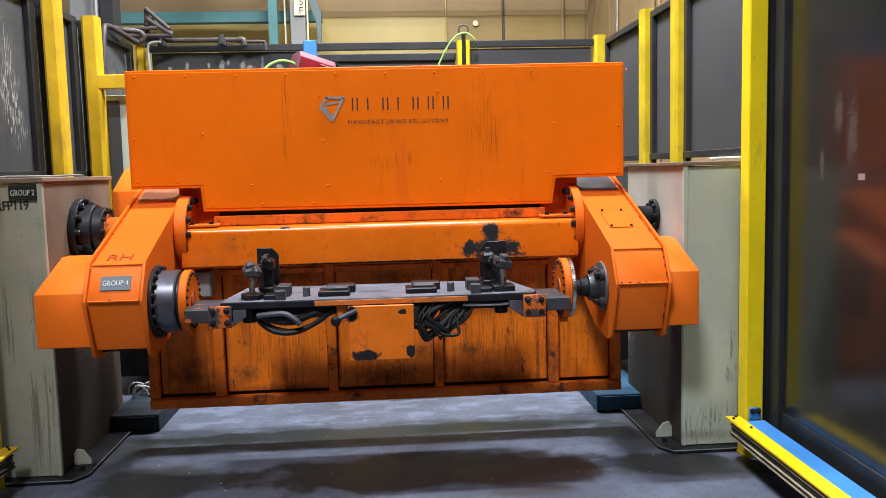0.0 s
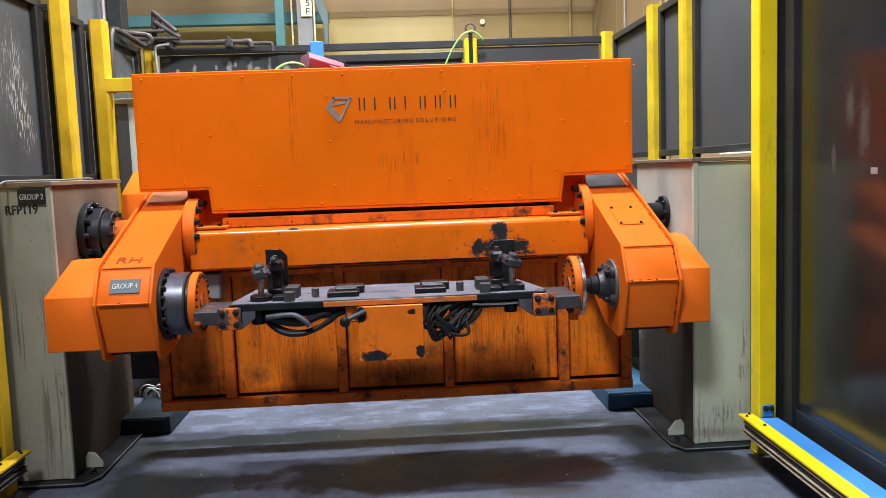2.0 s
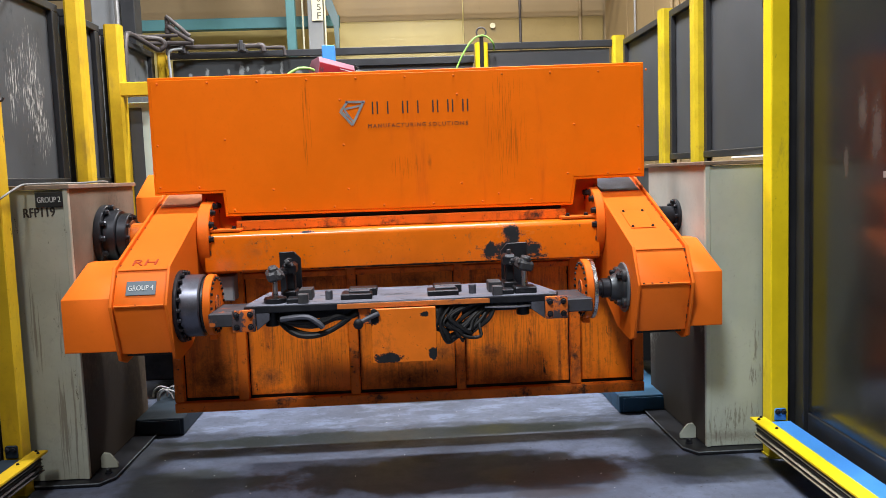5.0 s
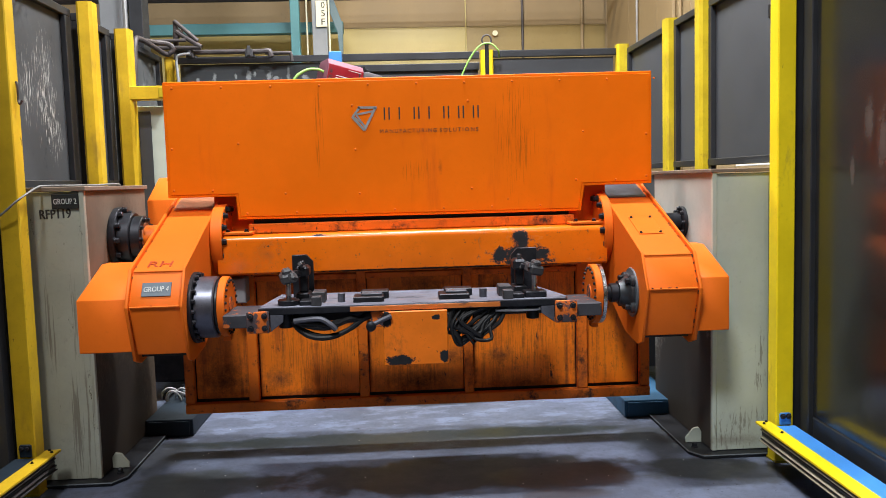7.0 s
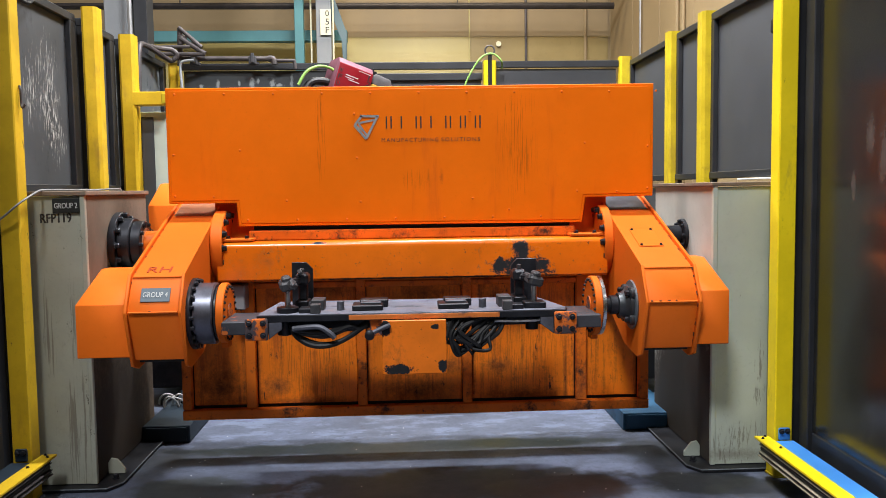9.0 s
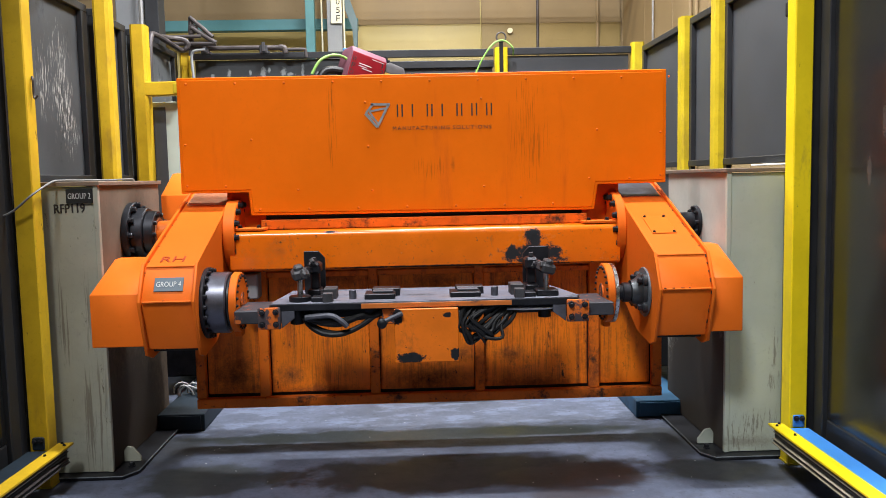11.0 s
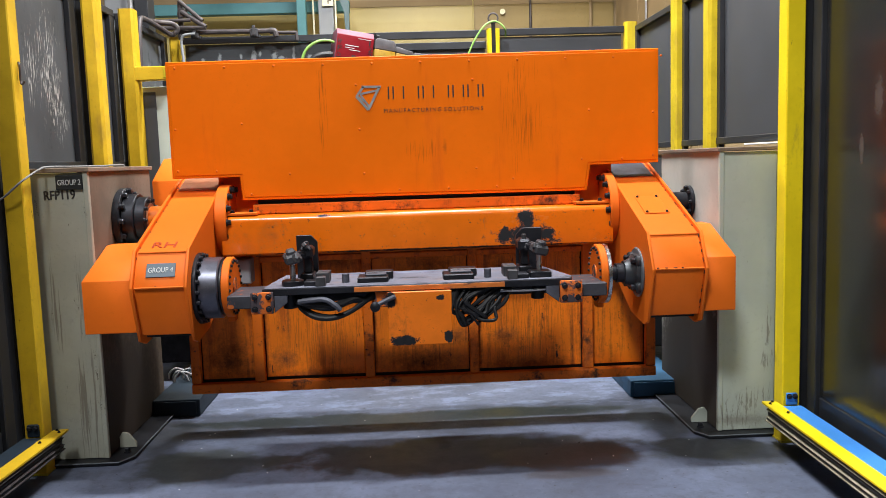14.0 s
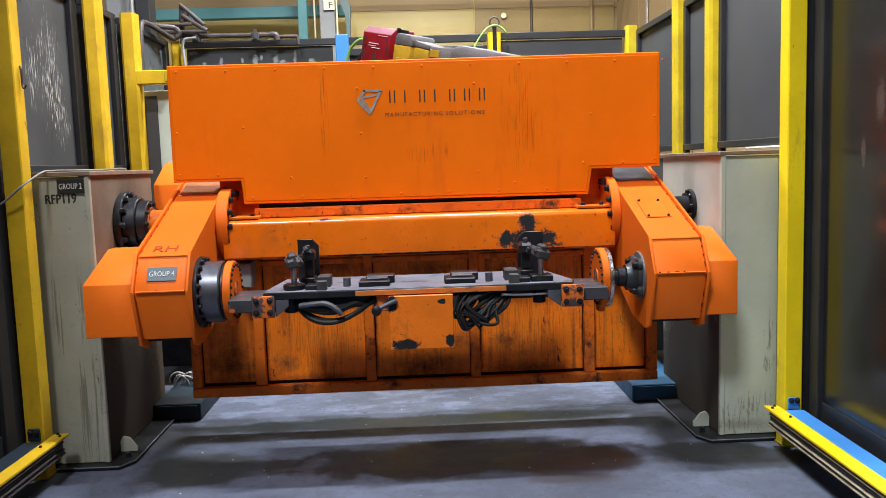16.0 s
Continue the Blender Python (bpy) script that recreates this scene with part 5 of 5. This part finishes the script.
def clamp_group(x, s):
    """An upright with its swing clamp, stop blocks and pads; s is the side to which it looks."""
    up = part("upright", prism([(x - 0.065, 0.862), (x + 0.035, 0.862), (x + 0.035, 1.035), (x + 0.005, 1.068), (x - 0.065, 1.068)] if s < 0 else [(x - 0.02, 0.862), (x + 0.105, 0.862), (x + 0.105, 1.068), (x + 0.01, 1.068), (x - 0.02, 1.035)], "y", 3.80, 3.818, 0.002), steel_black, fixture, "dark upright plate")
    part("clamp_block", box(x - 0.03, x + 0.03, 3.62, 3.74, 0.862, 0.905, 0.004), steel_black, fixture)
    part("clamp_body", add(box(x - 0.018, x + 0.022, 3.66, 3.72, 0.905, 1.0, 0.006), box(x - 0.032, x + 0.032, 3.63, 3.73, 0.975, 1.03, 0.012)), steel_black, fixture)
    hx = x + 0.055 * s
    part("clamp_head", moved(add(box(hx - 0.035, hx + 0.035, 3.54, 3.62, 0.965, 1.01, 0.01), box(hx - 0.02, hx + 0.02, 3.55, 3.60, 1.0, 1.03, 0.008)), Matrix.Translation((hx, 3.58, 0.98)) @ pose(0, 0, 0, 8, 12 * s, 15) @ Matrix.Translation((-hx, -3.58, -0.98))), steel_mid, fixture)
    rnd = random.Random(int(90 + 10 * s))
    lump = bmesh.new()
    for k in range(6):
        q = rnd.uniform(0.010, 0.020)
        spin = pose(0, 0, 0, rnd.uniform(0, 90), rnd.uniform(0, 90), rnd.uniform(0, 90))
        where = Vector((hx + rnd.uniform(-0.03, 0.03), 3.575 + rnd.uniform(-0.035, 0.0), 0.99 + rnd.uniform(-0.02, 0.035))) if k < 3 else Vector((x + rnd.uniform(-0.03, 0.03), 3.65 + rnd.uniform(-0.03, 0.0), 1.01 + rnd.uniform(-0.02, 0.03)))
        add(lump, moved(box(-q, q, -q, q, -q * 0.8, q * 0.8, q * 0.3, 1), Matrix.Translation(where) @ spin))
    tagged(part("spatter_crust", lump, steel_mid, fixture), "dusty grey weld spatter crust on the clamp", kind="stuff")
    part("clamp_link", tube([(x, 3.66, 0.99), (x + 0.03 * s, 3.61, 1.0), (hx, 3.58, 0.985)], 0.016, 8, 3), steel_black, fixture)
    part("clamp_screw", can(x, 3.665, 1.03, 1.052, 0.011), steel_mid, fixture)
    part("clamp_rod", can(hx, 3.57, 0.885, 0.97, 0.013), steel_bright, fixture, "bare steel clamp rod")
    part("clamp_foot", can(hx, 3.57, 0.862, 0.888, 0.05, 0.004, 24) if s < 0 else box(hx - 0.05, hx + 0.05, 3.53, 3.62, 0.862, 0.892, 0.005), steel_black, fixture)
    b1, b2, b3 = x - 0.075 * s, x - 0.105 * s, x - 0.03 * s
    part("stop_block", box(b1 - 0.022, b1 + 0.022, 3.50, 3.545, 0.862, 0.905, 0.003), steel_mid, fixture)
    part("stop_block", box(b1 - 0.03, b1 + 0.03, 3.60, 3.70, 0.862, 0.912, 0.003), steel_mid, fixture)
    part("stop_block", box(b3 - 0.03, b3 + 0.03, 3.52, 3.60, 0.862, 0.885, 0.003), steel_black, fixture)
    part("pin", can(x - 0.18 * s, 3.60, 0.862, 0.905, 0.017), steel_dusty, fixture)
    p0 = x - 0.31 * s
    part("rest_pad", add(box(p0 - 0.075, p0 + 0.065, 3.56, 3.68, 0.862, 0.888, 0.004), box(p0 - 0.045, p0 + 0.085, 3.66, 3.74, 0.862, 0.90, 0.004)), steel_black, fixture)
    part("rest_strip", box(p0 - 0.04, p0 + 0.055, 3.60, 3.65, 0.889, 0.897, 0.002), steel_dusty, fixture)


clamp_group(-0.475, -1)
clamp_group(0.535, 1)
part("cylinder", can(-0.545, 3.56, 0.762, 0.834, 0.032), steel_black, fixture)
part("cylinder", can(0.578, 3.56, 0.765, 0.834, 0.030), steel_black, fixture)
part("valve_block", box(0.30, 0.42, 3.52, 3.60, 0.775, 0.834, 0.004), steel_black, fixture)
part("valve_block", box(-0.16, -0.10, 3.50, 3.56, 0.76, 0.834, 0.004), orange_chipped, fixture)
part("flap", box(-0.105, 0.180, 3.462, 3.474, 0.590, 0.832, 0.003), orange_flap, fixture, "orange guard flap with burnt lower edge")
part("flap_box", box(-0.10, 0.175, 3.475, 3.60, 0.62, 0.832, 0.004), orange_frame, fixture)
part("handle", tube([(-0.068, 3.45, 0.815), (-0.105, 3.45, 0.800), (-0.148, 3.44, 0.782)], 0.0105, 10, 3), steel_dusty, fixture, "grey metal pipe handle")
part("handle_knob", lathe([(-0.02, 0.01), (-0.012, 0.022), (0.012, 0.022), (0.02, 0.01)], (-0.158, 3.44, 0.774), "y", 14), steel_black, fixture)
rng = random.Random(5)
for k, (dip, sag) in enumerate(((0.715, 0.0), (0.722, 0.015), (0.758, 0.0), (0.775, 0.02), (0.765, -0.02))):
    u, v = rng.uniform(-0.012, 0.012), rng.uniform(-0.02, 0.02)
    part("hose", tube([(-0.515 + 0.008 * k, 3.54, 0.81), (-0.495 + u, 3.52 + v, (dip + 0.81) / 2), (-0.43 + sag, 3.505 + v, dip + 0.008), (-0.35 + sag, 3.50 + v, dip + 0.002), (-0.27 + sag, 3.505 + v, dip + 0.030), (-0.20 + u, 3.52, 0.795), (-0.15 + u, 3.54, 0.83)], 0.0115, 8, 5), rubber, fixture)
part("hose", tube([(-0.50, 3.49, 0.800), (-0.42, 3.485, 0.808), (-0.375, 3.48, 0.805), (-0.335, 3.475, 0.78), (-0.315, 3.48, 0.758)], 0.0125, 8, 5), steel_dusty, fixture, "grey metal pipe")
rng = random.Random(8)
for k in range(13):
    a, c, e = rng.uniform(-0.03, 0.03), rng.uniform(-0.035, 0.035), rng.uniform(0.0, 0.07)
    part("hose", tube([(0.195 + 0.013 * k, 3.53 + a, 0.83), (0.20 + 0.006 * k + a, 3.50 + a, 0.765 + c * 0.5), (0.205 + 0.009 * k + c, 3.485, 0.670 + e), (0.255 + 0.008 * k + a, 3.49 - a, 0.672 + e * 0.8), (0.32 + c + 0.006 * k, 3.505, 0.735 + e * 0.6), (0.375 + 0.007 * k, 3.53, 0.825)], rng.choice((0.006, 0.008, 0.010)), 8, 5), rubber, fixture)
part("pipe", tube([(0.40, 3.50, 0.815), (0.52, 3.50, 0.812), (0.60, 3.50, 0.815), (0.615, 3.50, 0.83)], 0.006, 8, 3), pipe_light, fixture)
jb = thing("junction_box", (-0.87, 4.12, 0.80), "small grey steel junction box on the screen", "box")
part("box", box(-0.915, -0.825, 4.10, 4.205, 0.80, 0.93, 0.004), grey_steel, jb)
part("lid", prism([(-0.91, 0.805), (-0.83, 0.805), (-0.83, 0.925), (-0.88, 0.925)], "y", 4.094, 4.099, 0.001), grey_steel, jb)

# ---- feet and gear behind ----
for s, x0, x1 in ((-1, -1.49, -1.225), (1, 1.25, 1.57)):
    sk = thing("base_beam", ((x0 + x1) / 2, 4.9, 0), "dirty blue steel base beam on the floor", "beam", group="base beams")
    # left beam's shade is put into its colour
    part("body", prism([(x0, 4.45), (x1, 4.45), (x1, 5.9), (x0, 5.9)], "z", 0.002, 0.10, 0.004), blue_dirty if s > 0 else blue_shaded, sk)
    part("end_cap", box(x0 + 0.02, x1 - 0.02, 4.442, 4.449, 0.01, 0.09, 0.001), blue_dirty if s > 0 else blue_shaded, sk)
gear = thing("drive_unit", (-1.42, 5.7, 0), "dark drive unit behind the pedestal column", "machine")
part("case", box(-1.75, -1.0, 5.35, 5.95, 0.1, 0.40, 0.01), steel_black, gear)
part("back_case", box(-1.75, -1.0, 5.75, 5.95, 0.40, 1.0, 0.01), black_paint, gear)
part("plate", box(-1.70, -1.05, 5.40, 5.74, 0.402, 0.43, 0.003), grey_steel, gear)
rng = random.Random(17)
for k in range(11):
    cx, h, w = -1.475 + 0.019 * k, rng.uniform(0.05, 0.085), rng.uniform(0.035, 0.06)
    y = 4.86 + rng.uniform(-0.05, 0.05)
    part("cable", tube([(cx - w, y, 0.108), (cx - w * 0.8, y - 0.01, 0.108 + h * 0.6), (cx, y - 0.02, 0.108 + h), (cx + w * 0.9, y + 0.01, 0.108 + h * 0.55), (cx + w * 1.3, y + 0.02, 0.108)], 0.0055, 8, 4), rubber if k % 4 == 1 else cable_white, gear)
gear2 = thing("drive_unit", (1.45, 5.6, 0), "dark drive unit behind the pedestal column", "machine")
part("case", box(1.22, 1.80, 5.25, 5.85, 0.102, 0.66, 0.01), black_paint, gear2)
part("plate", box(1.465, 1.50, 4.98, 5.22, 0.102, 0.70, 0.003), column_grey, gear2)
part("fitting", tube([(1.37, 5.2, 0.48), (1.43, 5.2, 0.50), (1.44, 5.2, 0.56)], 0.014, 8, 3), pipe_light, gear2)
bm = bmesh.new()
rng = random.Random(11)
for k in range(60):
    x, y, q = rng.uniform(-1.3, 1.6), rng.uniform(2.6, 5.0), rng.uniform(0.001, 0.0032)
    add(bm, moved(box(-q, q, -q * 0.6, q * 0.6, 0, q * 0.6, 0), Matrix.Translation((x, y, 0)) @ pose(0, 0, 0, 0, 0, rng.uniform(0, 180))))
solo("debris", bm, white_paint, "tiny pale spatter crumbs on the floor", "debris", kind="stuff")

# ---- welding robot behind the hood ----
robot = thing("welding_robot", (-0.2, 6.4, 0), "yellow welding robot with red wire feeder", "robot")
part("pedestal", add(box(-0.55, 0.15, 6.15, 6.75, 0, 0.30, 0.01), lathe([(0.30, 0.26), (0.62, 0.24), (0.66, 0.20)], (-0.2, 6.45, 0), "z", 32)), robot_plain, robot)
part("lower_arm", prism([(-0.42, 0.55), (0.02, 0.55), (-0.02, 1.2), (-0.08, 1.92), (-0.30, 1.92), (-0.38, 1.2)], "y", 6.32, 6.56, 0.02, 2), robot_plain, robot)


def bare(name, bm, mats, parent, label=""):
    """A part whose bmesh is in its parent's own space."""
    me = mesh_of(name, bm)
    smooth(me)
    for m in mats:
        me.materials.append(m)
    ob = new(name, me)
    ob.parent = parent
    return tagged(ob, label)


# the elbow casting carries the feeder and the forearm; its origin is the feeder's upper front corner
cast = prism([(0.295, -0.105), (0.455, -0.105), (0.455, -0.30), (0.295, -0.30)], "y", 0.03, 0.30, 0.006, 2)
upper = bare("upper_arm", cast, [robot_yellow], robot, "yellow elbow casting")
bare("casting_top", prism([(0.315, -0.02), (0.44, -0.025), (0.458, -0.06), (0.458, -0.104), (0.292, -0.104), (0.292, -0.04)], "y", 0.035, 0.295, 0.010, 2), [robot_grey], upper, "dusty grey casting top")
bare("casting_rib", add(box(0.34, 0.36, 0.012, 0.03, -0.29, -0.19, 0.002), box(0.40, 0.42, 0.012, 0.03, -0.29, -0.19, 0.002)), [robot_yellow], upper)
fb = prism([(0.0, -0.045), (0.05, 0.0), (0.24, 0.0), (0.28, -0.05), (0.28, -0.30), (0.0, -0.30)], "x", 0.0, 0.28, 0.006, 2)
# top and left faces take the paler, pinkish red
for f in fb.faces:
    f.material_index = 1 if (f.calc_center_median().z > -0.046 or f.calc_center_median().x < 0.004) else 0
feeder = bare("wire_feeder", fb, [red_feeder, pink_feeder], upper, "dusty red wire feeder box")
bm = bmesh.new()
for x0, z0, w, h, mi in ((0.07, -0.122, 0.10, 0.006, 0), (0.10, -0.152, 0.085, 0.005, 0), (0.07, -0.138, 0.07, 0.004, 0), (0.16, -0.062, 0.10, 0.004, 0), (0.125, -0.235, 0.028, 0.05, 1)):
    add(bm, box(x0, x0 + w, -0.003, -0.0005, z0, z0 + h, 0, mi=mi))
for k, (ch, x, z) in enumerate((("W", 0.012, -0.115), ("F", 0.016, -0.165), ("D", 0.014, -0.215), ("1", 0.245, -0.10), ("2", 0.242, -0.145), ("2", 0.242, -0.19))):
    w = writing(ch, 0.03 if ch != "1" else 0.01, 0.036, Matrix.Translation((x, -0.001, z)))
    for f in w.faces:
        f.material_index = 1
    add(bm, w)
bare("feeder_marks", bm, [ink_light, ink], upper, "pale label bars and dark characters")
bare("feeder_clip", add(box(0.285, 0.295, 0.05, 0.09, -0.02, 0.012, 0.002), box(0.30, 0.33, 0.08, 0.13, -0.02, 0.004, 0.002)), [black_paint], upper)
bare("forearm", prism([(0.46, -0.10), (0.60, -0.11), (0.60, -0.215), (0.46, -0.235)], "y", 0.06, 0.25, 0.012, 2), [robot_yellow], upper, "yellow tapered forearm")
bare("forearm_top", prism([(0.46, -0.055), (0.60, -0.075), (0.60, -0.109), (0.46, -0.099)], "y", 0.065, 0.245, 0.008, 2), [robot_grey], upper)
bare("forearm_sleeve", prism([(0.605, -0.078), (0.72, -0.075), (0.83, -0.065), (0.83, -0.16), (0.78, -0.195), (0.605, -0.21)], "y", 0.06, 0.25, 0.012, 2), [robot_grey], upper, "dusty grey sleeve")
bare("sleeve_patch", box(0.62, 0.70, 0.055, 0.061, -0.15, -0.10, 0.001), [robot_yellow], upper)
bare("forearm_cover", prism([(0.80, -0.075), (0.88, -0.042), (1.10, -0.045), (1.34, -0.055), (1.385, -0.09), (1.38, -0.15), (1.30, -0.175), (1.0, -0.165), (0.84, -0.175)], "y", 0.04, 0.22, 0.025, 2), [robot_grey], upper, "dusty grey fabric cover")
bare("wrist", tube([(1.32, 0.13, -0.12), (1.38, 0.12, -0.20), (1.42, 0.10, -0.30)], 0.045, 10, 3), [robot_grey], upper)
bare("feeder_hose", tube([(0.01, 0.10, -0.10), (-0.05, 0.09, -0.095), (-0.13, 0.08, -0.12), (-0.20, 0.08, -0.19), (-0.23, 0.08, -0.30)], 0.011), [hose_green], upper, "bright green hose")
bare("feeder_conduit", tube([(0.02, 0.14, -0.19), (-0.06, 0.14, -0.20), (-0.13, 0.14, -0.24), (-0.16, 0.14, -0.34)], 0.03, 10, 5), [rubber], upper)
bare("elbow_mount", box(0.02, 0.42, 0.14, 0.36, -0.62, -0.302, 0.02, 2), [robot_yellow], upper)


def motions():
    # seconds, x and z of the feeder's corner, nose-down tilt, turn away of its nose
    rows = [(0, -0.55, 2.312, 16, 22), (1.5, -0.54, 2.305, 15, 22), (3.5, -0.53, 2.305, 15, 22), (4.2, -0.535, 2.305, 14, 22), (6.3, -0.58, 2.302, 11, 22), (7.0, -0.545, 2.336, 13, 22),
            (7.5, -0.51, 2.370, 15.5, 23), (8.5, -0.49, 2.402, 17, 24), (9.2, -0.485, 2.406, 17.5, 24), (11.4, -0.468, 2.402, 17, 24), (12.0, -0.468, 2.402, 16.5, 24), (12.5, -0.468, 2.405, 16, 24),
            (13.0, -0.475, 2.384, 14.5, 23), (13.4, -0.492, 2.386, 13.5, 22), (13.8, -0.50, 2.397, 11.5, 17), (14.2, -0.50, 2.411, 6.5, 8), (14.5, -0.492, 2.421, 3.5, 2), (15.2, -0.528, 2.396, 1.0, 0),
            (15.6, -0.475, 2.408, 3.5, -14), (16.0, -0.29, 2.440, 13, -42)]
    base = robot.location
    walk(upper, [(t, pose(x + 0.002 * max(turn, 0) - base.x, 6.0 - base.y, z - base.z, 0, 0, turn) @ pose(0, 0, 0, 0, tilt, 0)) for t, x, z, tilt, turn in rows])


motions()
